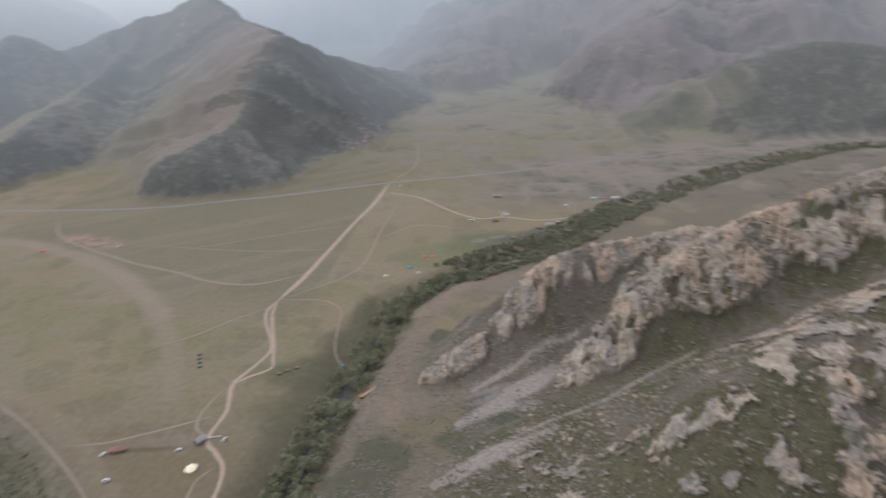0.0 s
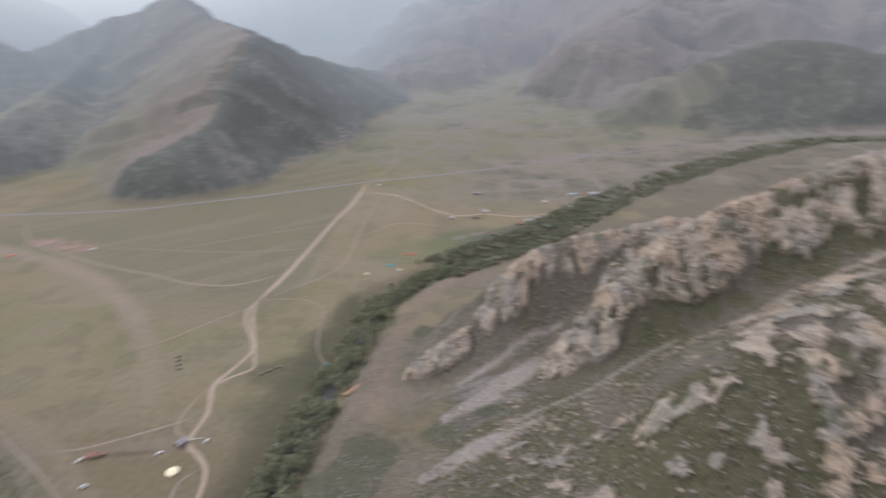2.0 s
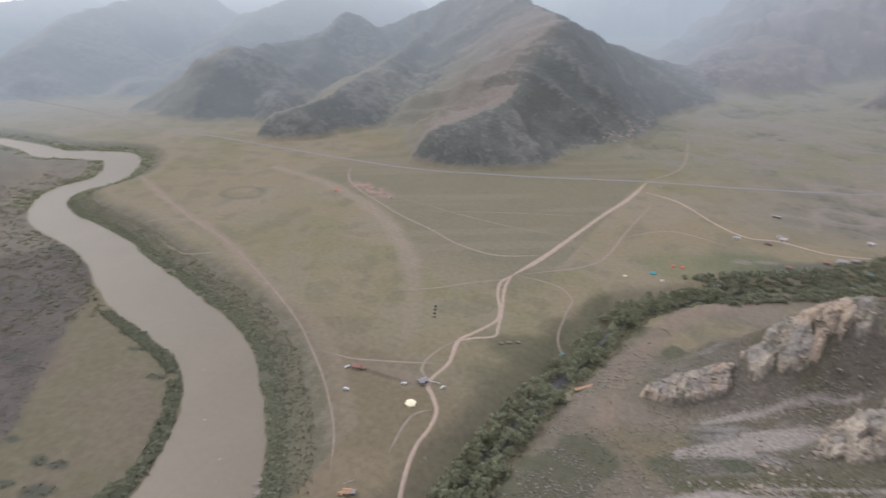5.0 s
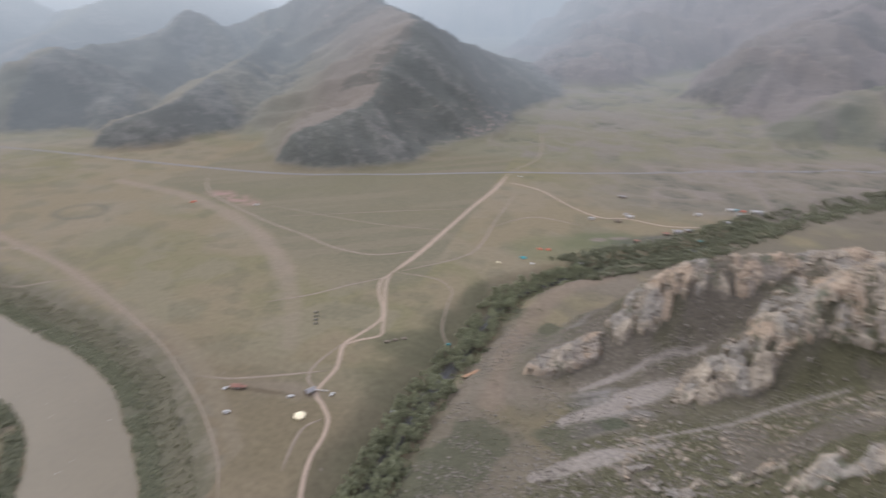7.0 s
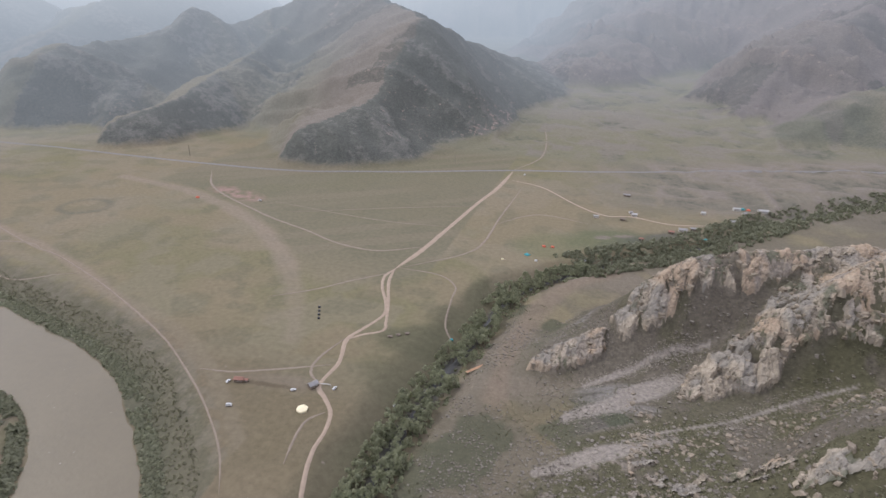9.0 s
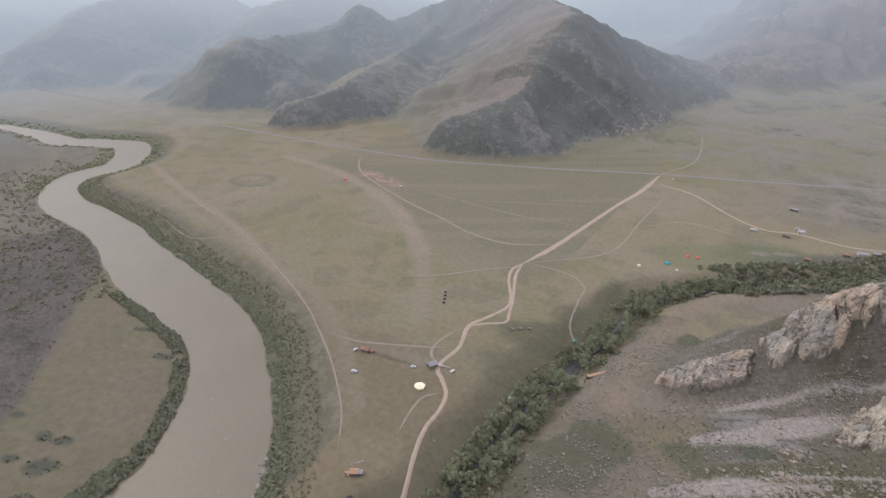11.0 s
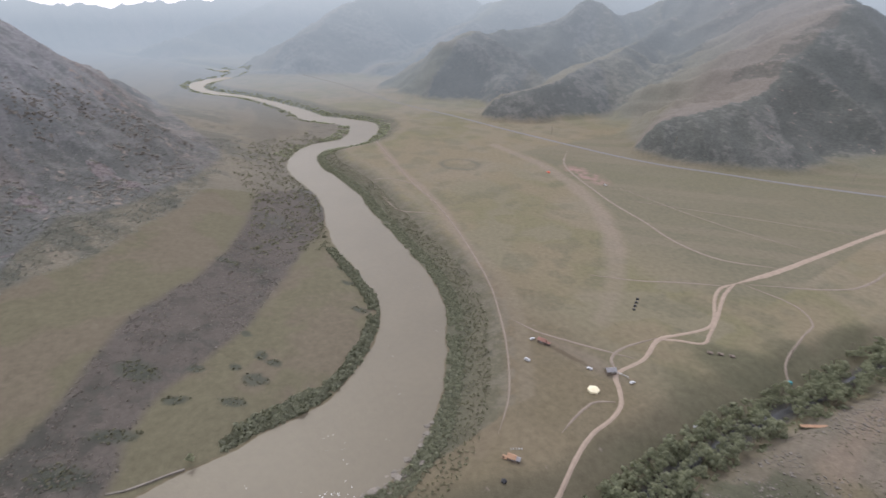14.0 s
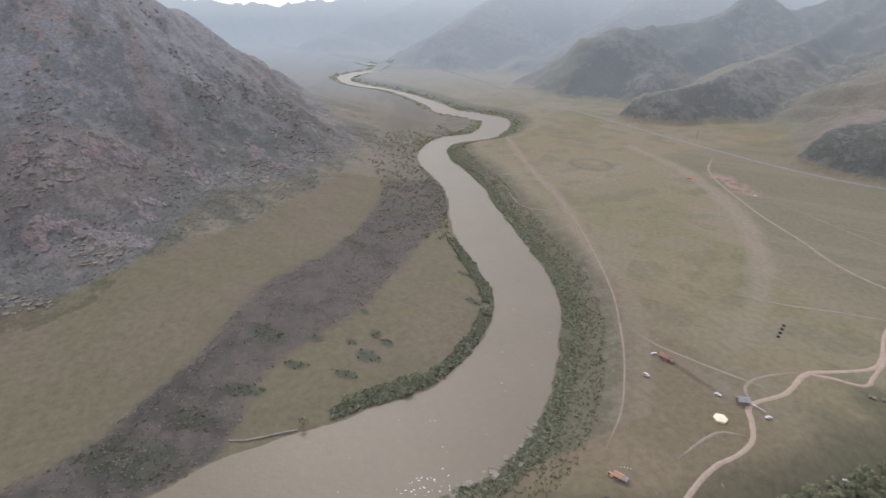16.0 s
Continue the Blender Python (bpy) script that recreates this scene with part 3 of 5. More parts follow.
    c = mixed(c, (0.195, 0.175, 0.135), 0.6 * step(10, 80, m["up"]) * step(0.58, 0.7, gully))
    # east of the stream
    east = (m["sside"] < 0) & (x > -130)
    east = east * step(6, 22, m["stream"])
    c = mixed(c, (0.142, 0.123, 0.09), 0.85 * east * step(0.25, 0.5, b))
    c = mixed(c, (0.088, 0.088, 0.056), 0.9 * east * (y < 420) * step(0.46, 0.56, fbm(x, y, 32, 4, 74)))
    c = mixed(c, (0.19, 0.16, 0.122), 0.6 * east * (y < 520) * step(250, 300, y) * step(0.4, 0.6, b))
    # the slope above the stream and its bed
    w = 1 - step(26, 42, m["stream"])
    c = mixed(c, (0.112, 0.1, 0.064), 0.8 * w * (1 - step(420, 520, y)) * (m["sside"] > 0))
    for q, k in (((-128, 335, 30, 22, 20), 0.85), ((-130, 285, 22, 30, 70), 0.5), ((-118, 225, 24, 18, 70), 0.5), ((-108, 375, 22, 28, 80), 0.6), ((-106, 425, 10, 32, 0), 0.7)):
        c = mixed(c, (0.098, 0.094, 0.057), k * oval(x, y, *q) * (m["sside"] > 0))
    c = mixed(c, (0.085, 0.082, 0.07), 1 - step(4, 9, m["stream"]))
    # river banks
    e = m["edge"]
    bank = (e > 0) & m["right"] & (x < -190)
    c = mixed(c, (0.122, 0.114, 0.076), 0.9 * bank * (1 - step(34, 46, e)))
    c = mixed(c, (0.108, 0.106, 0.07), 0.7 * bank * (1 - step(12, 26, e + 10 * (b - 0.5))))
    bank_scrub = 0.34 * bank * (1 - step(30, 44, e))
    c = mixed(c, (0.17, 0.15, 0.11), 0.6 * bank * step(20, 30, e) * (1 - step(44, 52, e)) * step(0.45, 0.6, g))
    c = mixed(c, (0.205, 0.172, 0.122), 0.45 * bank * step(46, 51, e) * (1 - step(55, 62, e)))
    lm, ls = left_bank(x, y)
    left = (e > 0) & ~m["right"]
    lc = np.tile(np.array((0.138, 0.124, 0.077)), (n, 1))
    lc = mixed(lc, (0.15, 0.126, 0.086), step(0.45, 0.6, b))
    scrub = np.tile(np.array((0.11, 0.095, 0.078)), (n, 1))
    scrub = mixed(scrub, (0.09, 0.083, 0.068), 0.8 * step(0.52, 0.6, 0.4 * b + 0.6 * g + 0.1 * step(10, -40, y)))
    k = (step(-5, 5, ls) * step(-5, 5, -lm))[:, None]
    scrub_shade = np.maximum(scrub_shade, (0.36 + 0.2 * step(20, -40, y)) * k[:, 0] * left)
    lc = lc * (1 - k) + scrub * k
    lc = mixed(lc, (0.1, 0.096, 0.078), 0.8 * (x < -560) * (1 - step(45, 80, e)) * step(0.4, 0.55, b))
    lc = mixed(lc, (0.17, 0.15, 0.112), 0.8 * (x < -680))
    lc = mixed(lc, (0.11, 0.105, 0.082), 0.45 * (x < -640) * step(0.5, 0.62, fbm(x * 0.4 + y, y * 0.4, 60, 4, 56)))
    for q in THICKETS:
        lc = mixed(lc, (0.07, 0.075, 0.055), 0.85 * oval(x, y, *q))
    c = np.where(left[:, None], lc, c)
    # hills
    hills = step(3, 12, m["rise"] + 6 * (b - 0.5))
    foot = mountain_foot(x, y)
    scrub_shade = np.maximum(scrub_shade, 0.6 * left * foot * step(-1000, -760, x + 200 * (a - 0.5)) * step(0.36, 0.5, b))
    c = mixed(c, (0.125, 0.12, 0.092), 0.85 * left * foot * step(-1050, -800, x + 200 * (a - 0.5)) * step(0.38, 0.5, b))
    hills = hills * np.where(left & (x > -720), foot, 1)
    hc = np.tile(np.array((0.135, 0.133, 0.098)), (n, 1))
    hc = mixed(hc, (0.175, 0.155, 0.13), step(0.45, 0.62, a))
    hc = mixed(hc, (0.1, 0.103, 0.08), 0.7 * step(0.46, 0.58, b))
    ribs = m["ribs"]
    hc = mixed(hc, (0.2, 0.18, 0.135), 0.6 * step(0.5, 0.75, ribs))
    # one side of each crest is darker, most in the gullies
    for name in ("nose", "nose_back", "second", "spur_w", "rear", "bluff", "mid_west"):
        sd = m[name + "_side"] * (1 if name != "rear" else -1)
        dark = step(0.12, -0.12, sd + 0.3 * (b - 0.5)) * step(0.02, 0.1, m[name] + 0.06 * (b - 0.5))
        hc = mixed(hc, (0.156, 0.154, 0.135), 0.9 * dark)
        scrub_shade = np.maximum(scrub_shade, dark * (0.5 + 0.3 * step(0.7, 0.4, ribs)))
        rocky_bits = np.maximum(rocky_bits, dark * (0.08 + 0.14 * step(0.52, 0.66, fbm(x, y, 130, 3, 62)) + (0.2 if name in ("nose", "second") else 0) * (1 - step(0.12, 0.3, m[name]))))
    meadow_fan = np.max([(m[q + "_side"] > 0) * step(0.02, 0.1, m[q]) for q in ("nose", "second")], 0)
    hc = mixed(hc, (0.184, 0.17, 0.125), 0.75 * meadow_fan * (1 - step(0.3, 0.9, scrub_shade)))
    hc = mixed(hc, (0.19, 0.165, 0.14), 0.75 * (m["nose_side"] > 0) * step(0.45, 0.85, m["nose"]))
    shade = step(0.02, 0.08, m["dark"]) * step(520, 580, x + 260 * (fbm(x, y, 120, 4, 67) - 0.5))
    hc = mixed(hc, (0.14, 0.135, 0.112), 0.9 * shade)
    scrub_shade = np.maximum(scrub_shade, 0.62 * shade)
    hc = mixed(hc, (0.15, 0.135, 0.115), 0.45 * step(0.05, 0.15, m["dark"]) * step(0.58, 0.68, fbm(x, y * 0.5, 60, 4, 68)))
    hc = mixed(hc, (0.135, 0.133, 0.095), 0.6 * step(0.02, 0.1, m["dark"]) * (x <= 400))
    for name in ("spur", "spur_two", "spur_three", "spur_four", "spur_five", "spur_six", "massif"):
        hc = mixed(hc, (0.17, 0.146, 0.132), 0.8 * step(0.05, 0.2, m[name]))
        # shade of the gullies and one flank, painted into the spurs' colour
        gully_shade = step(0.05, 0.2, m[name]) * (0.35 + 0.65 * step(-0.6, 0.4, m[name + "_side"])) * step(0.62, 0.42, ribs - 0.5 * (fbm(x, y, 130, 4, 63) - 0.5))
        scrub_shade = np.maximum(scrub_shade, 0.75 * gully_shade)
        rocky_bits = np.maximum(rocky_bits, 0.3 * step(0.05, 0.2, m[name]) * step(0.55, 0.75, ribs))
    west = step(0.0, 0.05, np.maximum(m["west"], m["west_spur"]))
    fine = fbm(x, y, 11, 4, 69)
    apron = step(0.0, 0.05, m["apron"])
    hc = mixed(hc, (0.18, 0.158, 0.115), 0.95 * apron)
    hc = mixed(hc, (0.118, 0.114, 0.088), 0.85 * apron * step(0.5, 0.58, 0.4 * fine + 0.6 * fbm(0.3 * (x * 0.9 + y * 0.4), 1.6 * (y * 0.9 - x * 0.4), 60, 4, 56)))
    # haze on the upper western slope, put into its colour as paler grey
    high = step(40, 170, z + 60 * (b - 0.5))
    hc = mixed(hc, (0.148, 0.143, 0.13), 0.95 * west)
    hc = mixed(hc, (0.235, 0.232, 0.226), 0.9 * west * high)
    hc = mixed(hc, (0.21, 0.18, 0.158), 0.6 * west * step(0.6, 0.75, ribs))
    scrub_shade = np.maximum(scrub_shade, west * (0.5 - 0.2 * high + 0.14 * step(0.45, 0.6, b)))
    rocky_bits = np.maximum(rocky_bits, west * (0.1 + 0.25 * step(0.5, 0.62, fbm(x, y, 70, 3, 64))))
    # the near stony ridges
    scree = np.full(n, 9.0)
    for line in SCREES:
        sc, _, (sw,) = nearest(x, y, line, 30)
        scree = np.minimum(scree, sc / np.maximum(sw, 1))
    streak = fbm(x * 0.16 + y * 0.03, y - 0.12 * x, 11, 4, 66)
    for name in NEAR:
        u = m[name]
        k = step(0.0, 0.1, u)
        hc = mixed(hc, (0.122, 0.106, 0.082), k)
        hc = mixed(hc, (0.088, 0.083, 0.048), k * step(0.3, 0.44, fbm(x, y, 26, 4, 65) - 0.06 * (name in "AD")) * (0.95 if name in "BC" else 0.6))
        if name in "AD":
            hc = mixed(hc, (0.2, 0.185, 0.165), 0.75 * k * (1 - step(0.4, 0.5, u)) * step(0.56, 0.64, streak))
        rocky = m["rock_" + name]
        hc = mixed(hc, (0.2, 0.172, 0.138), k * step(0.3, 0.6, rocky) * step(0.3, 0.45, g))
    fanned = (x > -70) & (x < 330) & (y > 120) & (y < 400) & (m["A"] < 0.02) & (m["B"] < 0.02) & (m["C"] < 0.02) & (m["D"] < 0.02)
    hc = mixed(hc, (0.105, 0.096, 0.08), 1.0 * fanned)
    hc = mixed(hc, (0.078, 0.082, 0.055), fanned * step(0.47, 0.56, fbm(x, y, 26, 4, 74)))
    hc = mixed(hc, (0.2, 0.185, 0.165), 0.75 * fanned * step(0.54, 0.63, streak))
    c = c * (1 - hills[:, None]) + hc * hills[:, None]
    c = mixed(c, (0.262, 0.232, 0.2), 0.92 * (1 - step(0.7, 1.05, scree + 1.0 * (fbm(x * 0.4, y, 12, 4, 91) - 0.5))))
    earth, _, _ = nearest(x, y, EARTH, 40)
    c = mixed(c, (0.2, 0.158, 0.115), 0.75 * (1 - step(4, 13, earth + 8 * (b - 0.5))))
    scrub_shade, rocky_bits = scrub_shade * hills + scrub_shade * (1 - hills) * left, rocky_bits * hills
    open_up = step(10, 80, m["up"]) * (1 - hills)
    scrub_shade = np.maximum(scrub_shade, open_up * (0.15 + 0.25 * (1 - step(0.28, 0.46, gully))))
    scrub_shade = np.maximum(scrub_shade, broken * (0.12 + 0.3 * (1 - step(0.3, 0.5, cut))))
    scrub_shade = np.maximum(scrub_shade, bank_scrub)
    scrub_shade = np.maximum(scrub_shade, 0.1 * (1 - hills))
    rocky_bits = np.maximum(rocky_bits, 0.13 * np.maximum(open_up, broken))
    rocky_bits = np.maximum(rocky_bits, 0.07 * (1 - hills) * m["right"])
    grain = np.clip(0.16 + 0.5 * hills + 0.25 * left * (scrub_shade > 0.1) + 0.25 * bank * (1 - step(34, 46, e)) + 0.2 * east, 0, 0.75)
    return np.clip(c, 0, 1), np.stack([scrub_shade, rocky_bits, grain, np.ones(n)], 1)


def fan(angles, radii, cx=-10.0, cy=0.0):
    th, rr = np.meshgrid(np.radians(angles), radii)
    return cx - np.sin(th) * rr, cy + np.cos(th) * rr


def make_ground():
    view = np.arange(-56, 118, 0.18)
    rest = np.arange(118, 304, 4.0)
    angles = np.concatenate([view, rest])
    radii = np.concatenate([[0.5, 20, 40, 60], np.exp(np.arange(math.log(75), math.log(520), 0.0056)), np.exp(np.arange(math.log(523), math.log(2400), 0.0066)), np.exp(np.arange(math.log(2420), math.log(4900), 0.0115))])
    X, Y = fan(angles, radii)
    x, y = X.ravel(), Y.ravel()
    z, masks = lay(x, y)
    rows, cols = X.shape
    col, relief = cover(x, y, z, masks)
    i = np.arange(rows - 1)[:, None] * cols
    j = np.arange(cols)[None, :]
    jn = (j + 1) % cols
    faces = np.stack([i + j, i + jn, i + cols + jn, i + cols + j], -1).reshape(-1, 4)
    cut = int(np.searchsorted(radii, 1100.0))
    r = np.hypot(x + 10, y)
    # painted haze: a bluish glow, stronger with distance, paler on high ground
    painted_mist = 0.9 * (1 - np.exp(-(np.clip(r - 1100, 0, None) / (1200.0 + 2200 * step(-500, 900, x))) ** 1.2))
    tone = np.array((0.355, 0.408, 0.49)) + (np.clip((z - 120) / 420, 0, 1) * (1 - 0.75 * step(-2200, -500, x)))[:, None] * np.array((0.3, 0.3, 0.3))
    glow = np.concatenate([tone, painted_mist[:, None]], 1)
    ground = sheet("ground", x, y, z, faces, np.arange(rows - 1) < cut, cols, [("cover", np.concatenate([col, np.ones((len(col), 1))], 1)), ("relief", relief)], M_GROUND)
    tagged(ground, "dry olive steppe, stony slopes and hills of a river valley", "ground", kind="structure")
    far = sheet("backdrop", x, y, z, faces, np.arange(rows - 1) >= cut, cols, [("cover", np.concatenate([col, np.ones((len(col), 1))], 1)), ("relief", relief), ("painted_mist", glow)], M_FAR)
    tagged(far, "hazy blue-grey mountains far off, closing the valley", "mountains", kind="structure")


def sheet(name, x, y, z, faces, keep_rows, cols, attributes, material):
    """The chosen rings of the ground as one mesh."""
    faces = faces.reshape(-1, cols, 4)[keep_rows].reshape(-1, 4)
    used = np.unique(faces)
    index = np.zeros(len(x), np.int64)
    index[used] = np.arange(len(used))
    faces = index[faces]
    me = bpy.data.meshes.new(name)
    me.vertices.add(len(used))
    me.vertices.foreach_set("co", np.stack([x, y, z], 1)[used].astype(np.float32).ravel())
    me.loops.add(faces.size)
    me.loops.foreach_set("vertex_index", faces.ravel().astype(np.int32))
    me.polygons.add(len(faces))
    me.polygons.foreach_set("loop_start", np.arange(0, faces.size, 4, dtype=np.int32))
    me.update(calc_edges=True)
    me.polygons.foreach_set("use_smooth", np.ones(len(faces), bool))
    for key, values in attributes:
        at = me.color_attributes.new(key, "FLOAT_COLOR", "POINT")
        at.data.foreach_set("color", values[used].astype(np.float32).ravel())
    me.materials.append(material)
    return new(name, me)


make_ground()


def ribbon(name, line, material, lift, level=None, wobble=0.0, label="", category="", seed=1):
    """A strip along a line of (x, y, half width), laid on the ground or at one level."""
    line = np.array(line, float)
    if level is None and lift < 0.5:
        line[:, 2] *= np.clip(np.minimum(np.arange(len(line)), np.arange(len(line))[::-1]) / 10 + 0.25, 0, 1)
    t = np.gradient(line[:, :2], axis=0)
    t /= np.maximum(np.hypot(t[:, 0], t[:, 1])[:, None], 1e-6)
    nrm = np.stack([-t[:, 1], t[:, 0]], 1)
    across = np.linspace(-1, 1, 5)
    verts = []
    for k, (p, q) in enumerate(zip(line, nrm)):
        for a in across:
            w = p[2] * (1 + wobble * (vnoise(np.array([k * 0.9]), np.array([a * 3.0 + 7]), seed)[0] - 0.5) * 2)
            verts.append((p[0] + q[0] * a * w, p[1] + q[1] * a * w))
    v = np.array(verts)
    z = np.full(len(v), level) if level is not None else ground_at(v[:, 0], v[:, 1]) + lift
    if level is None:
        z = z.reshape(-1, 5)
        z[:, 0] -= lift + 0.3
        z[:, 4] -= lift + 0.3
        z = z.ravel()
    me = bpy.data.meshes.new(name)
    faces = [(r * 5 + c, r * 5 + c + 1, r * 5 + 6 + c, r * 5 + 5 + c) for r in range(len(line) - 1) for c in range(4)]
    me.from_pydata([(a, b, c) for (a, b), c in zip(v, z)], [], faces)
    me.materials.append(material)
    for p in me.polygons:
        p.use_smooth = True
    return tagged(new(name, me), label, category, kind="structure")


wide = RIVER.copy()
wide[:, 2] += 9
wide = wide[wide[:, 0] > -2330]
ribbon("water", wide, M_WATER, 0, WATER, label="wide silty grey-brown river with small ripples", category="river")

brook = STREAM.copy()
brook[:, 2] = 2.6
ribbon("water", brook[3:70], M_BROOK, 0.25, label="dark shallow stream under the trees", category="stream")
TRACKS = [
    (M_DIRT, 0.12, [(-150, 850, 5), (-154, 758, 4), (-166, 670, 3.5), (-176, 575, 3.5), (-184, 500, 4), (-194, 446, 4)]),
    (M_DIRT, 0.15, [(-194, 446, 3), (-197, 428, 2), (-190, 406, 1.8), (-175, 378, 1.8), (-170, 359, 1.8), (-177, 335, 2), (-182, 317, 2.4), (-174, 289, 2), (-175, 267, 2), (-173, 258, 2.2), (-163, 249, 2), (-154, 238, 1.8), (-150, 224, 1.7), (-149, 208, 1.7), (-144, 190, 1.7), (-134, 165, 1.7), (-125, 140, 1.7)]),
    (M_DIRT, 0.2, [(-194, 446, 2.5), (-189, 419, 2), (-173, 378, 1.9), (-164, 352, 1.7), (-161, 338, 1.7), (-174, 327, 1.7), (-182, 317, 1.8)]),
    (M_DIRT, 0.2, [(-140, 800, 2), (-91, 776, 2), (-39, 711, 2), (-2, 680, 2), (31, 685, 2), (80, 672, 1.6), (140, 690, 1.5)]),
    (M_TRACK, 0.3, [(-121, 757, 1.5), (-126, 628, 1.6), (-127, 540, 1.8), (-141, 502, 1.5), (-186, 454, 1.5)]),
    (M_TRACK, 0.3, [(-20, 640, 1.2), (-68, 655, 1.4), (-95, 646, 1.4), (-124, 606, 1.4)]),
    (M_TRACK, 0.3, [(-187, 507, 1.6), (-229, 483, 2), (-280, 489, 2), (-328, 511, 2), (-411, 545, 2), (-535, 615, 2), (-600, 690, 2)]),
    (M_TRACK, 0.3, [(-196, 435, 1.2), (-221, 412, 1.3), (-247, 383, 1.3), (-278, 358, 1)]),
    (M_TRACK, 0.3, [(-900, 490, 1), (-760, 440, 1), (-650, 402, 1), (-571, 376, 1), (-526, 366, 1), (-442, 335, 1.2), (-356, 297, 1.2), (-310, 274, 1.0), (-268, 247, 1), (-235, 223, 0.9), (-201, 193, 0.8), (-180, 166, 0.7)]),
    (M_TRACK, 0.3, [(-660, 340, 1), (-627, 372, 1.2), (-585, 382, 1.2), (-560, 374, 1)]),
    (M_TRACK, 0.3, [(-606, 340, 1), (-560, 325, 1.2), (-519, 320, 1.2), (-474, 341, 1)]),
    (M_TRACK, 0.3, [(-158, 238, 1.1), (-165, 228, 1.1), (-164, 213, 1.2), (-159, 193, 1)]),
    (M_TRACK, 0.3, [(-178, 284, 1.2), (-211, 268, 1.3), (-238, 256, 1.2), (-262, 252, 1)]),
    (M_TRACK, 0.3, [(-184, 318, 1.4), (-190, 290, 1.4), (-187, 272, 1.4), (-174, 262, 1.4)]),
    (M_TRACK, 0.3, [(-194, 450, 1.2), (-150, 448, 1.1), (-128, 430, 1.1), (-124, 404, 1.1), (-118, 366, 1), (-106, 348, 1.2), (-100, 330, 1.2)]),
    (M_TRACK, 0.3, [(-150, 862, 2), (-120, 960, 2), (-122, 1060, 1.8), (-140, 1180, 1.6)]),
    (M_TRACK, 0.25, [(-177, 575, 0.8), (-270, 570, 0.9), (-420, 590, 0.9)]),
    (M_TRACK, 0.25, [(-168, 660, 0.8), (-260, 620, 0.9), (-380, 560, 0.9)]),
]
ribbon("road", spline([(*p, 3.8) for p in HIGHWAY], 10), M_ASPHALT, 0.7, label="grey two-lane asphalt highway along the valley", category="road")
for k, (material, wob, pts) in enumerate(TRACKS):
    text = "pale dusty dirt road across the steppe" if material is M_DIRT else "faint worn vehicle track in dry grass"
    ribbon("road", spline(pts, 12), material, 0.3, wobble=wob, label=text, category="dirt road", seed=k)

# ---- scattered rock, shrubs and trees ----


def rock_shape(rng, fine=True):
    """An angular block: the hull of a few corners."""
    p = np.array([(i, j, k) for i in (-1, 1) for j in (-1, 1) for k in (-1, 1)], float) * rng.uniform(0.55, 1.0, (8, 3))
    if fine:
        q = rng.normal(size=(5, 3))
        p = np.vstack([p, q / np.linalg.norm(q, axis=1)[:, None] * 1.05])
    bm = bmesh.new()
    for q in p:
        bm.verts.new(q)
    out = bmesh.ops.convex_hull(bm, input=bm.verts)
    bmesh.ops.delete(bm, geom=[v for v in bm.verts if not v.link_faces], context="VERTS")
    bmesh.ops.triangulate(bm, faces=bm.faces)
    bm.verts.index_update()
    v = np.array([q.co[:] for q in bm.verts])
    f = np.array([[q.index for q in t.verts] for t in bm.faces])
    bm.free()
    return v, f


def clump_shape(rng, leaves, leaf=0.32, hollow=0.5):
    """A dome of small leafy sprays, each two triangles."""
    d = rng.normal(size=(leaves, 3))
    d /= np.linalg.norm(d, axis=1)[:, None]
    d[:, 2] = np.abs(d[:, 2]) * 1.0 - 0.12
    c = d * rng.uniform(hollow, 1.0, leaves)[:, None] * np.array((0.85, 0.85, 0.9))
    a = np.cross(d, rng.normal(size=(leaves, 3)))
    a /= np.linalg.norm(a, axis=1)[:, None]
    b = np.cross(d + 0.5 * rng.normal(size=(leaves, 3)), a)
    b /= np.linalg.norm(b, axis=1)[:, None]
    s = leaf * rng.uniform(0.6, 1.4, leaves)[:, None]
    v = np.stack([c - a * s, c - b * s * 0.8, c + a * s, c + b * s], 1).reshape(-1, 3)
    k = np.arange(leaves)[:, None] * 4
    f = np.concatenate([k + [0, 1, 2], k + [0, 2, 3]])
    return v, f


def part(name, data, material, parent=None, label="", m=None):
    """One mesh from (vertices, faces) or a bmesh, as a part of its thing."""
    me = bpy.data.meshes.new(name)
    if isinstance(data, tuple):
        me.from_pydata([tuple(p) for p in data[0]], [], [tuple(int(i) for i in q) for q in data[1]])
    else:
        data.to_mesh(me)
        data.free()
    me.materials.append(material)
    ob = new(name, me)
    if parent is not None:
        ob.parent = parent
    if m is not None:
        ob.matrix_basis = m
    return tagged(ob, label)


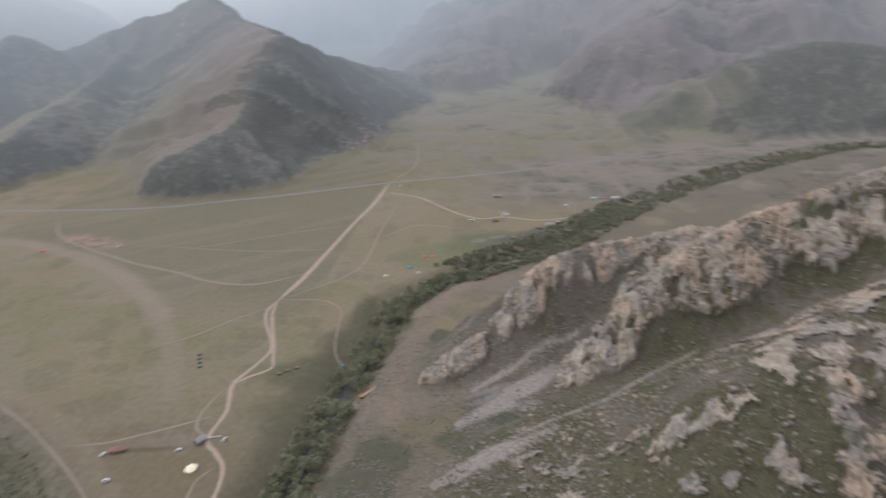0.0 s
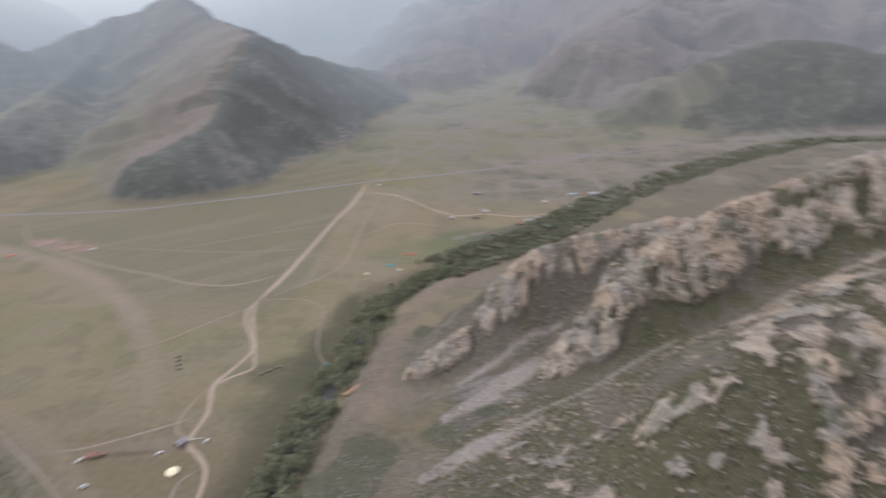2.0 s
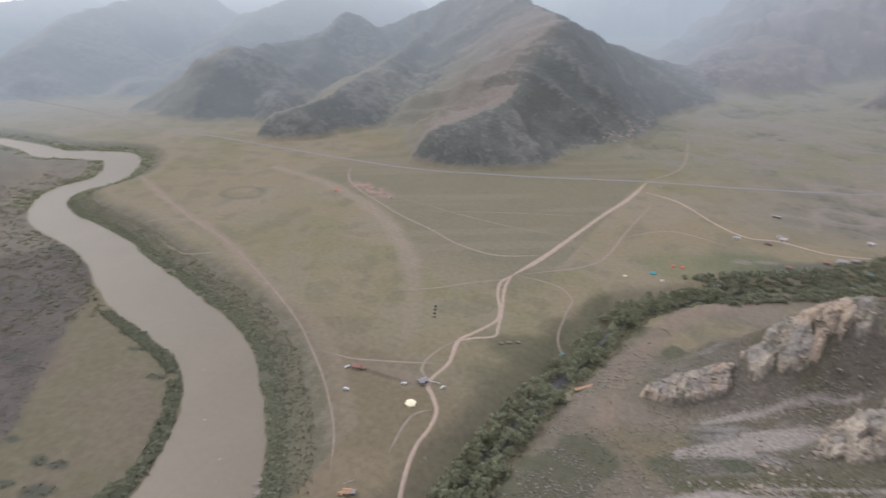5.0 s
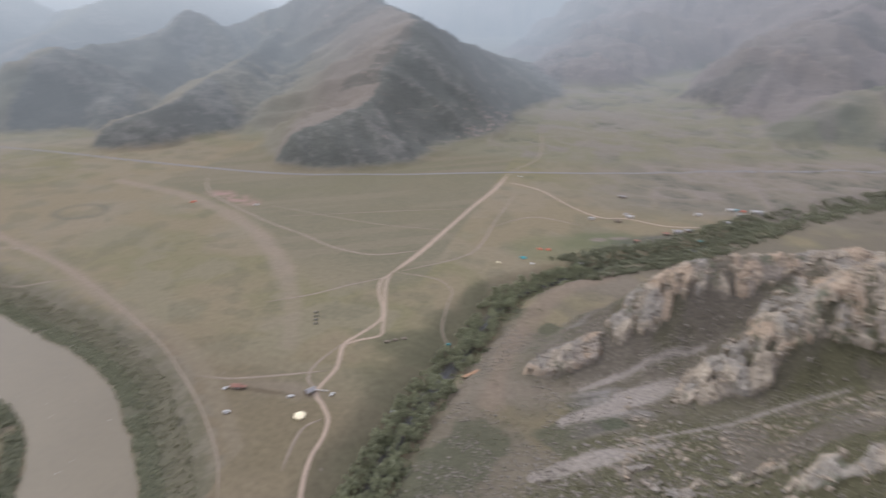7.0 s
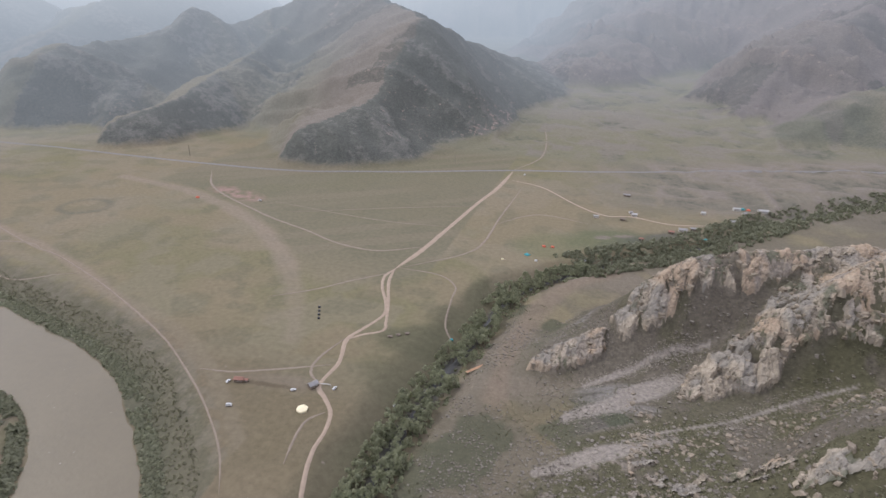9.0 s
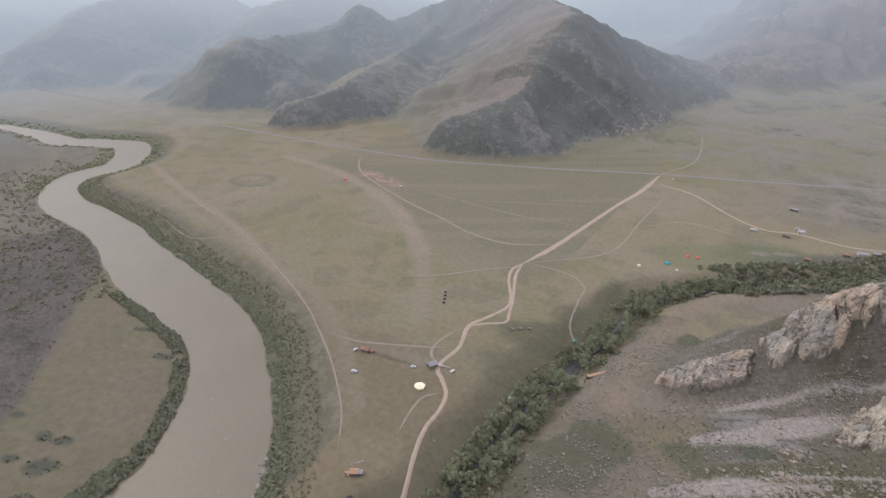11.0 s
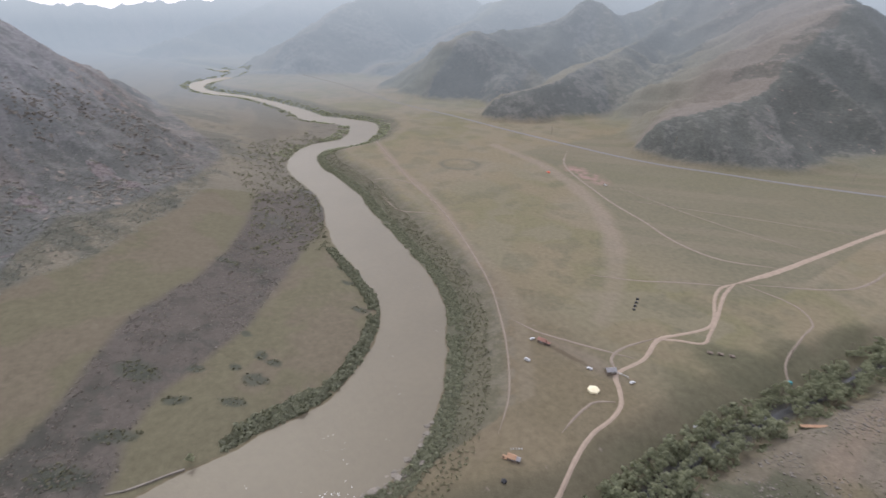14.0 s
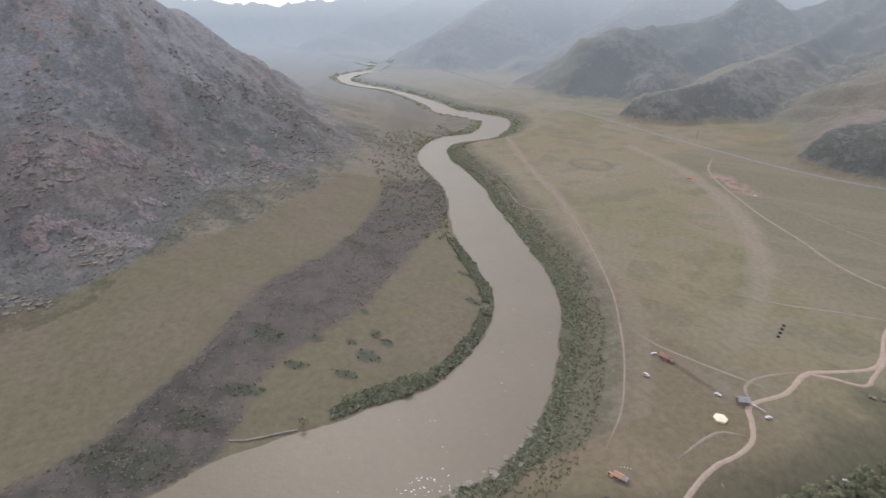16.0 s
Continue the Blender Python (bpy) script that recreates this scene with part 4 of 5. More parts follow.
def joined(name, shapes, rng, x, y, z, size, tall=1.0, lean=0.25, flat=None):
    """Many copies of the shapes in one mesh: turned, leaning and scaled."""
    vs, fs, base = [], [], 0
    pick = rng.integers(0, len(shapes), len(x))
    for s, (v, f) in enumerate(shapes):
        idx = np.where(pick == s)[0]
        if not len(idx):
            continue
        n = len(idx)
        yaw, lx, ly = rng.uniform(0, 2 * np.pi, n), rng.normal(0, lean, n), rng.normal(0, lean, n)
        sx = size[idx] * rng.uniform(0.75, 1.3, n)
        sy = size[idx] * rng.uniform(0.75, 1.3, n)
        sz = size[idx] * tall * rng.uniform(0.75, 1.3, n)
        p = v[None] * np.stack([sx, sy, sz], 1)[:, None, :]
        c, q = np.cos(yaw)[:, None], np.sin(yaw)[:, None]
        px, py, pz = p[..., 0] * c - p[..., 1] * q, p[..., 0] * q + p[..., 1] * c, p[..., 2]
        px, py = px + lx[:, None] * pz, py + ly[:, None] * pz
        out = np.stack([px + x[idx][:, None], py + y[idx][:, None], pz + z[idx][:, None]], -1).reshape(-1, 3)
        vs.append(out)
        fs.append((f[None] + (np.arange(n) * len(v))[:, None, None]).reshape(-1, 3) + base)
        base += len(out)
    v, f = np.concatenate(vs), np.concatenate(fs)
    me = bpy.data.meshes.new(name)
    me.vertices.add(len(v))
    me.vertices.foreach_set("co", v.astype(np.float32).ravel())
    me.loops.add(f.size)
    me.loops.foreach_set("vertex_index", f.ravel().astype(np.int32))
    me.polygons.add(len(f))
    me.polygons.foreach_set("loop_start", np.arange(0, f.size, 3, dtype=np.int32))
    me.update(calc_edges=True)
    me.polygons.foreach_set("use_smooth", np.zeros(len(f), bool))
    return me


def strew(name, shapes, material, label, category, seed, count, box, chance, size, tall=1.0, sink=0.3, lean=0.25):
    """Stuff over the ground inside a box, as thick as chance(x, y, z, masks) says."""
    rng = np.random.default_rng(seed)
    x, y = rng.uniform(box[0], box[1], count), rng.uniform(box[2], box[3], count)
    z, m = lay(x, y)
    keep = rng.uniform(0, 1, count) < chance(x, y, z, m)
    x, y, z = x[keep], y[keep], z[keep]
    s = size[0] * (size[1] / size[0]) ** (rng.uniform(0, 1, len(x)) ** 2.0)
    me = joined(name, shapes, rng, x, y, z - sink * s, s, tall, lean)
    me.materials.append(material)
    return tagged(new(name, me), label, category, kind="stuff")


RNG = np.random.default_rng(5)
ROCKS = [rock_shape(RNG) for _ in range(8)]
PEBBLES = [rock_shape(RNG, False) for _ in range(6)]
BUSHES = [clump_shape(RNG, 11, 0.44) for _ in range(6)]
SMALL_BUSHES = [clump_shape(RNG, 8, 0.5) for _ in range(6)]
GROVE = [clump_shape(RNG, 26, 0.3, 0.45) for _ in range(6)]


def crag_a(x, y, z, m):
    return step(0.25, 0.6, np.maximum(m["rock_A"], m["rock_D"]))


def off_scree(x, y):
    """0 on the bare fans of scree, 1 elsewhere."""
    near = np.full(len(x), 9.0)
    for line in SCREES:
        d, _, (w,) = nearest(x, y, line, 40)
        near = np.minimum(near, d / np.maximum(w, 1))
    return step(0.8, 1.15, near)


def gentle(x, y, z, m):
    return step(0.03, 0.15, np.maximum(np.maximum(m["A"], m["B"]), m["C"]))


def strew_line(name, shapes, material, label, category, seed, count, line, part_of, offset, side, size, tall=1.0, sink=0.1, power=1.0, thick=0.34):
    """Stuff along one or both sides of a line with half widths, from the stretch part_of."""
    rng = np.random.default_rng(seed)
    i = rng.integers(part_of[0], part_of[1], count)
    u = rng.uniform(0, 1, count)[:, None]
    turn = np.gradient(line[:, :2], axis=0)
    p, t = line[i] * (1 - u) + line[i + 1] * u, turn[i] * (1 - u) + turn[i + 1] * u
    q = np.stack([-t[:, 1], t[:, 0]], 1) / np.hypot(t[:, 0], t[:, 1])[:, None]
    sg = np.full(count, float(side)) if side else rng.choice((-1.0, 1.0), count)
    o = (p[:, 2] + offset[0] + (offset[1] - offset[0]) * rng.uniform(0, 1, count) ** power) * sg
    x, y = p[:, 0] + q[:, 0] * o, p[:, 1] + q[:, 1] * o
    z, m = lay(x, y)
    keep = (fbm(x, y, 18, 3, seed) > thick) & (m["edge"] > 0.5)
    x, y, z = x[keep], y[keep], z[keep]
    s = size[0] * (size[1] / size[0]) ** (rng.uniform(0, 1, len(x)) ** 1.6)
    me = joined(name, shapes, rng, x, y, z - sink * s, s, tall, 0.2)
    me.materials.append(material)
    return tagged(new(name, me), label, category, kind="stuff")


def cells(x, y, size, seed):
    """Cracked blocks: a random value for each, and how far a place is from the crack round it."""
    gx, gy = x / size, y / size
    ix, iy = np.floor(gx).astype(np.int64), np.floor(gy).astype(np.int64)
    f1, f2, val = np.full(x.shape, 9.0), np.full(x.shape, 9.0), np.zeros(x.shape)
    for dx in (-1, 0, 1):
        for dy in (-1, 0, 1):
            cx, cy = ix + dx, iy + dy
            d = np.hypot(cx + lattice(cx, cy, seed) - gx, cy + lattice(cx, cy, seed + 7) - gy)
            closer = d < f1
            f2 = np.where(closer, f1, np.minimum(f2, d))
            val = np.where(closer, lattice(cx, cy, seed + 13), val)
            f1 = np.where(closer, d, f1)
    return val, f2 - f1


M_CRAG = ground_material("crag_rock")


def crags(area, pitch, mask, owner, big, label, seed):
    """Jointed rock standing out of the slope, cut into one thing for each outcrop."""
    xs, ys = np.arange(area[0], area[1], pitch), np.arange(area[2], area[3], pitch)
    X, Y = np.meshgrid(xs, ys)
    x, y = X.ravel(), Y.ravel()
    first = mask(x, y, None) > 0.02
    on = np.where(first)[0]
    px, py = x[on], y[on]
    z, m = lay(px, py)
    rock = mask(px, py, m)
    bx, by = px + 2.2 * (fbm(px, py, 9, 2, seed) - 0.5), 0.62 * py + 2.2 * (fbm(px, py, 9, 2, seed + 1) - 0.5)
    v1, e1 = cells(bx, by, big, seed + 2)
    v2, e2 = cells(bx, by, big * 0.42, seed + 3)
    v3, e3 = cells(bx, by, big * 0.18, seed + 4)
    up = 0.42 * big * (v1 - 0.35) + 0.2 * big * (v2 - 0.4) + 0.08 * big * (v3 - 0.5) - 0.22 * big * (1 - step(0, 0.16, e1)) - 0.1 * big * (1 - step(0, 0.2, e2))
    z = z + up * step(0.2, 0.7, rock) + 0.8 * step(0.3, 0.6, rock) - 2.2 * (1 - step(0.18, 0.4, rock))
    # slanting beds stand out of the steep faces
    way = 0.93 * px + 0.36 * py
    v4, e4 = cells(0.6 * way + 0.5 * z, z - 0.45 * way, 0.75 * big, seed + 9)
    v5, _ = cells(0.6 * way + 0.5 * z, z - 0.45 * way, 0.3 * big, seed + 10)
    out = (0.26 * big * (v4 - 0.5) + 0.07 * big * (v5 - 0.5) - 0.13 * big * (1 - step(0, 0.12, e4))) * step(0.3, 0.7, rock)
    px, py = px + 0.36 * out, py - 0.93 * out
    tone = np.array((0.3, 0.258, 0.2) if area[0] > -100 else (0.175, 0.15, 0.137)) * (0.62 + 0.2 * v2 + 0.2 * v1 + 0.32 * v4 + 0.16 * v5)[:, None]
    ochre = step(0.5, 0.64, fbm(px, py, 22, 3, seed + 5))[:, None]
    tone = tone * (1 - 0.6 * ochre) + np.array((0.37, 0.275, 0.19) if area[0] > -100 else (0.22, 0.175, 0.155)) * 0.6 * ochre
    grey = step(0.5, 0.62, fbm(px, py, 12, 3, seed + 6))[:, None]
    tone = tone * (1 - 0.55 * grey) + np.array((0.2, 0.195, 0.18)) * 0.55 * grey
    moss = (step(0.56, 0.64, fbm(px, py, 7, 3, seed + 8)) * (v1 < 0.45))[:, None]
    tone = tone * (1 - 0.8 * moss) + np.array((0.1, 0.104, 0.068)) * 0.8 * moss
    full = np.full(len(x), -1)
    full[on] = np.arange(len(on))
    F = full.reshape(X.shape)
    quad = np.stack([F[:-1, :-1], F[:-1, 1:], F[1:, 1:], F[1:, :-1]], -1).reshape(-1, 4)
    quad = quad[(quad >= 0).all(1)]
    quad = quad[(rock[quad] > 0.15).all(1)]
    own = owner(px, py)[quad[:, 0]]
    def pieces(corners, count):
        """The lowest corner that each corner hangs together with."""
        lab = np.arange(count)
        for _ in range(400):
            low = np.full(count, count)
            for c in range(4):
                np.minimum.at(low, corners[:, c], lab[corners].min(1))
            low = np.minimum(low, lab)
            low = low[low]
            if (low == lab).all():
                break
            lab = low
        return lab

    key = pieces(quad, len(px))[quad[:, 0]] * 1000 + own.astype(int)
    block = np.floor(way[quad[:, 0]] / (2.6 * big)).astype(int)
    # corners apart for each block, so that a block is one piece of rock
    pairs, corner = np.unique(quad + len(px) * (block - block.min())[:, None], return_inverse=True)
    corner = corner.reshape(-1, 4)
    block = pieces(corner, len(pairs))[corner[:, 0]]
    for k in np.unique(key):
        mine = key == k
        if mine.sum() < 30:
            continue
        root = new("rock_outcrop")
        for w in np.unique(block[mine]):
            q = quad[mine & (block == w)]
            if len(q) < 8:
                continue
            used = np.unique(q)
            idx = np.zeros(len(px), np.int64)
            idx[used] = np.arange(len(used))
            q = idx[q]
            me = bpy.data.meshes.new("rock_face")
            me.vertices.add(len(used))
            me.vertices.foreach_set("co", np.stack([px, py, z], 1)[used].astype(np.float32).ravel())
            me.loops.add(q.size)
            me.loops.foreach_set("vertex_index", q.ravel().astype(np.int32))
            me.polygons.add(len(q))
            me.polygons.foreach_set("loop_start", np.arange(0, q.size, 4, dtype=np.int32))
            me.update(calc_edges=True)
            me.polygons.foreach_set("use_smooth", np.zeros(len(q), bool))
            at = me.color_attributes.new("cover", "FLOAT_COLOR", "POINT")
            at.data.foreach_set("color", np.concatenate([tone[used], np.ones((len(used), 1))], 1).astype(np.float32).ravel())
            at = me.color_attributes.new("relief", "FLOAT_COLOR", "POINT")
            at.data.foreach_set("color", np.tile(np.array((0.17, 0.0, 0.6, 1.0), np.float32), len(used)))
            me.materials.append(M_CRAG)
            face = new("rock_face", me)
            face.parent = root
            tagged(face)
        tagged(root, label, "rock", "rock outcrops")


crags((-50, 210, 300, 415), 0.75, lambda x, y, m: crag_places(x, y) if m is None else m["rock_D"] * (m["rock_A"] < 0.2), lambda x, y: np.zeros(len(x)), 5.6, "jagged tan crag of jointed rock on the outer rib", 501)
crags((50, 470, 262, 450), 0.75, lambda x, y, m: np.ones(len(x)) if m is None else m["rock_A"], lambda x, y: np.floor((x + 0.5 * y) / 65), 6.2, "jagged tan crag of jointed rock on the ridge", 511)
crags((20, 400, 20, 300), 0.7, lambda x, y, m: step(0.52, 0.55, rib_noise(x, y)) if m is None else np.maximum(m["rock_B"], m["rock_C"]) * (m["rock_A"] < 0.2), lambda x, y: np.zeros(len(x)), 3.2, "weathered tan rock rib among green shrubs", 521)

crags((-760, -440, -190, 120), 1.3, lambda x, y, m: np.max([oval(x, y, *q) for q in WEST_CLIFFS], 0) * step(0.42, 0.5, fbm(x, y, 24, 3, 92)), lambda x, y: np.zeros(len(x)), 4.5, "reddish grey cliff on the western mountain", 541)
strew("boulders", ROCKS, M_ROCK, "loose tan blocks on the crags", "rock", 101, 16000, (-60, 480, 262, 440), crag_a, (0.4, 2.0), 1.25, 0.5)
strew("boulders", ROCKS, M_ROCK, "loose tan blocks between green shrubs", "rock", 102, 17000, (20, 400, 20, 300), lambda x, y, z, m: gentle(x, y, z, m) * (0.12 + 0.88 * step(0.47, 0.56, rib_noise(x, y))) * (np.maximum(m["A"], m["D"]) < 0.3), (0.35, 1.7), 0.95, 0.35)
strew("boulders", PEBBLES, M_STONE, "grey boulders strewn over the stony slope", "rock", 103, 22000, (-60, 420, 20, 380), lambda x, y, z, m: off_scree(x, y) * gentle(x, y, z, m) * (0.2 + 0.8 * step(0.5, 0.6, fbm(x, y, 30, 3, 72))), (0.3, 1.3), 0.8, 0.2)
strew("boulders", PEBBLES, M_STONE, "grey boulders at the foot of the ridge", "rock", 104, 16000, (-95, 60, 140, 400), lambda x, y, z, m: step(14, 26, m["stream"]) * (m["sside"] < 0) * step(0.42, 0.6, fbm(x, y, 30, 3, 73)), (0.2, 0.8), 0.9, 0.1)
strew("shrubs", BUSHES, M_SHRUB, "low dark green shrubs between the rocks", "shrub", 105, 28000, (10, 420, 20, 330), lambda x, y, z, m: step(0.05, 0.15, np.maximum(m["B"], m["C"])) * step(0.34, 0.46, fbm(x, y, 26, 4, 65)) * (1 - 0.8 * step(0.5, 0.56, rib_noise(x, y))), (0.45, 1.5), 0.6, 0.1)
strew("shrubs", BUSHES, M_SHRUB, "dark shrubs on the debris slope", "shrub", 106, 34000, (-95, 330, 120, 420), lambda x, y, z, m: off_scree(x, y) * 0.9 * ((m["stream"] > 16) & (m["sside"] < 0)) * (0.1 + 0.9 * step(0.42, 0.55, fbm(x, y, 26, 4, 74) + 0.08 * (y < 320) * (x < 20))) * (1 - 0.8 * np.maximum(m["rock_A"], m["rock_D"])), (0.3, 0.9), 0.7, 0.1)
strew_line("bank_bushes", GROVE, M_WILLOW, "dense green bushes along the river's steep bank", "bush", 107, 5200, RIVER, (26, 136), (0.5, 12), -1, (1.1, 2.6), 1.0, power=1.3, thick=0.24)
strew_line("bank_bushes", SMALL_BUSHES, M_SHRUB, "olive shrubs on the slope above the river", "shrub", 108, 4200, RIVER, (34, 136), (8, 30), -1, (0.45, 1.1), 0.8, -0.4, thick=0.2)
strew_line("bank_bushes", GROVE, M_WILLOW, "willow thicket along the low river bank", "bush", 109, 3400, RIVER, (30, 86), (0.5, 9), 1, (1.1, 3.2), 1.15, thick=0.27)
strew("scrub", SMALL_BUSHES, M_HEATH, "grey-brown scrub on the river flat", "shrub", 110, 44000, (-600, -215, -230, 260), lambda x, y, z, m: (lambda lm, ls: (ls > 0) * (lm < 0) * ~m["right"] * (m["edge"] > 2) * (0.15 + 0.85 * step(0.42, 0.54, fbm(x, y, 30, 4, 75) + 0.1 * (y < -20))))(*left_bank(x, y)), (0.4, 1.25), 0.75, 0.1)
strew("scrub", BUSHES, M_SAGE, "dark scrub below the western mountain", "shrub", 111, 46000, (-960, -430, -220, 320), lambda x, y, z, m: ~m["right"] * (m["edge"] > 6) * step(0.0, 0.04, np.maximum(np.maximum(m["west"], m["apron"]), m["west_spur"])) * (1 - 0.95 * step(60, 150, z)) * mountain_foot(x, y) * (0.3 + 0.7 * step(0.4, 0.52, fbm(x, y, 40, 4, 76))), (0.5, 1.5), 0.75, 0.1)
strew("boulders", PEBBLES, M_STONE, "reddish grey rocks on the western mountain", "rock", 112, 26000, (-900, -430, -260, 260), lambda x, y, z, m: step(0.03, 0.1, np.maximum(m["west"], m["west_spur"])) * step(0.46, 0.58, fbm(x, y, 50, 4, 64)) * (1 - 0.9 * step(90, 170, z)), (0.5, 2.4), 0.9, 0.3)
strew("thickets", BUSHES, M_SHRUB, "round dark thickets on the river flat", "bush", 119, 14000, (-520, -240, -90, 215), lambda x, y, z, m: np.max([oval(x, y, *q) for q in THICKETS], 0) * ~m["right"], (0.6, 1.6), 0.9, 0.1)
strew_line("bank_bushes", SMALL_BUSHES, M_LEAF, "far green bushes along the winding river", "bush", 113, 2600, RIVER, (126, 250), (1, 24), 0, (1.8, 4.0), 0.9)
strew_line("bank_bushes", SMALL_BUSHES, M_SHRUB, "scrub on the far river bank", "bush", 117, 2600, RIVER, (86, 140), (2, 80), 1, (0.8, 2.4), 0.9, power=1.4)
strew_line("far_trees", GROVE, M_WILLOW, "belt of trees along the far stream", "trees", 114, 6500, STREAM, (42, 84), (-2, 27), 0, (1.5, 3.6), 1.35, -0.3, power=1.4, thick=0.34)
strew_line("bank_bushes", GROVE, M_LEAF, "thick willow bushes along the stream", "bush", 115, 1100, STREAM, (6, 46), (0, 12), 0, (1.1, 2.9), 1.25, 0.0)
strew_line("bank_bushes", GROVE, M_WILLOW, "tall willow hedge round the river bend", "bush", 121, 520, RIVER, (31, 46), (2, 14), 1, (1.5, 3.2), 1.2, thick=0.2)
for k, line in enumerate(SCREES):
    strew_line("scree", PEBBLES, M_STONE, "pale grey scree below the crags", "scree", 118 + 10 * k, 1500, line, (0, len(line) - 2), (-9, 1.5), 0, (0.2, 0.6), 0.5, 0.25)

# ---- trees along the stream ----


def tree_parts(rng, height):
    """Trunk with limbs, and a crown of leafy lobes with gaps."""
    bm = bmesh.new()
    limbs = [((0, 0, -0.4), (rng.uniform(-0.3, 0.3), rng.uniform(-0.3, 0.3), height * 0.55), 0.22, 0.1)]
    lobes = []
    for k in range(6):
        a = k * 1.05 + rng.uniform(-0.3, 0.3)
        z0, reach = height * rng.uniform(0.2, 0.45), height * rng.uniform(0.2, 0.34)
        end = (math.cos(a) * reach, math.sin(a) * reach, z0 + height * rng.uniform(0.15, 0.35))
        limbs.append(((0, 0, z0), end, 0.1, 0.04))
        lobes.append((*end, height * rng.uniform(0.15, 0.22)))
    for k in range(5):
        a, reach = rng.uniform(0, 6.28), height * rng.uniform(0, 0.16)
        lobes.append((math.cos(a) * reach, math.sin(a) * reach, height * rng.uniform(0.6, 0.86), height * rng.uniform(0.14, 0.2)))
    for p, q, r0, r1 in limbs:
        d = Vector(q) - Vector(p)
        m = Matrix.Translation((Vector(p) + Vector(q)) / 2) @ d.to_track_quat("Z", "Y").to_matrix().to_4x4()
        bmesh.ops.create_cone(bm, cap_ends=True, segments=6, radius1=r0, radius2=r1, depth=d.length, matrix=m)
    vs, fs, n = [], [], 0
    for x, y, z, r in lobes:
        v, f = clump_shape(rng, 52, 0.22, 0.45)
        v = v * r * np.array((1.1, 1.1, 1.0)) + np.array((x, y, z))
        vs.append(v)
        fs.append(f + n)
        n += len(v)
    return bm, (np.concatenate(vs), np.concatenate(fs))


TREES = []
for k in range(6):
    root = new("tree")
    trunk, crown = tree_parts(np.random.default_rng(200 + k), 8.0)
    part("trunk", trunk, M_BARK, root)
    part("crown", crown, M_LEAF, root)
    tagged(root, "bushy green willow tree beside the stream", "tree", "trees along the stream")
    TREES.append(root)
rng = np.random.default_rng(300)
spots = []
while len(spots) < 300:
    k = int(rng.integers(8, 45))
    u = rng.uniform()
    p = STREAM[k] * (1 - u) + STREAM[k + 1] * u
    t = STREAM[k + 1] - STREAM[k]
    o = rng.choice((-1, 1)) * (1.5 + 11 * rng.uniform() ** 1.3)
    x, y = p[0] - t[1] / math.hypot(t[0], t[1]) * o, p[1] + t[0] / math.hypot(t[0], t[1]) * o
    if 112 < y < 520 and fbm(np.array([x]), np.array([y]), 24, 3, 88)[0] > 0.37 and all((x - a) ** 2 + (y - b) ** 2 > 6 for a, b in spots):
        spots.append((x, y))
heights = ground_at([p[0] for p in spots], [p[1] for p in spots])
for k, ((x, y), z) in enumerate(zip(spots, heights)):
    m = pose(x, y, z, rng.uniform(-4, 4), rng.uniform(-4, 4), rng.uniform(0, 360))
    s = rng.uniform(0.55, 1.3)
    if k < len(TREES):
        TREES[k].scale = (s, s, s * rng.uniform(1.15, 1.6))
        TREES[k].matrix_basis = m @ Matrix.Diagonal((*TREES[k].scale, 1))
    else:
        src = TREES[k % len(TREES)]
        c = copy_thing(src, m)
        c.matrix_basis = m @ Matrix.Diagonal((s, s, s * rng.uniform(1.15, 1.6), 1))

# ---- buildings, vehicles and camp ----
M_WHITE = mat("white_paint", (0.62, 0.62, 0.6), 0.5, 0.08, 1.0)
M_GLASS = mat("dark_glass", (0.03, 0.035, 0.04), 0.15, 0.1, 1.0)
M_TYRE = mat("black_rubber", (0.03, 0.03, 0.03), 0.9, 0.2, 0.3)
M_PALEROOF = mat("pale_sheet_roof", (0.42, 0.41, 0.39), 0.6, 0.15, 0.7, 0.02)
M_GREYROOF = mat("grey_slate_roof", (0.3, 0.29, 0.28), 0.8, 0.2, 0.7, 0.02)
M_RED = mat("rust_red_roof", (0.3, 0.165, 0.125), 0.8, 0.25, 0.8, 0.02)
M_ORANGE = mat("orange_timber", (0.42, 0.26, 0.16), 0.8, 0.2, 0.6, 0.02)
M_PLASTER = mat("pale_plaster", (0.55, 0.52, 0.47), 0.9, 0.12, 0.8)
M_WOOD = mat("grey_board", (0.2, 0.165, 0.13), 0.9, 0.25, 0.4, 0.02)
M_YELLOW = mat("cream_canvas", (0.85, 0.76, 0.52), 0.8, 0.06, 1.0)
M_TEAL = mat("teal_paint", (0.06, 0.3, 0.32), 0.6, 0.15, 0.8)
M_BLUE = mat("blue_tarpaulin", (0.06, 0.12, 0.38), 0.6, 0.15, 0.8)
M_REDCLOTH = mat("red_canvas", (0.6, 0.16, 0.1), 0.8, 0.1, 0.8)
M_DARK = mat("dark_iron", (0.05, 0.05, 0.05), 0.7, 0.2, 0.5)
M_FOAM = mat("white_foam", (0.7, 0.7, 0.68), 0.7, 0.2, 0.5)


def box(sx, sy, sz, cx=0, cy=0, cz=0, bevel=0.03):
    bm = bmesh.new()
    bmesh.ops.create_cube(bm, size=1, matrix=Matrix.Translation((cx, cy, cz)) @ Matrix.Diagonal((sx, sy, sz, 1)))
    if bevel:
        bmesh.ops.bevel(bm, geom=bm.edges[:], offset=bevel, segments=1, affect="EDGES")
    return bm


def seat(ob, x, y, yaw, lift=0.0):
    """Set a thing on the ground."""
    ob.matrix_basis = pose(x, y, float(ground_at(x, y)[0]) + lift, 0, 0, yaw)
    return ob


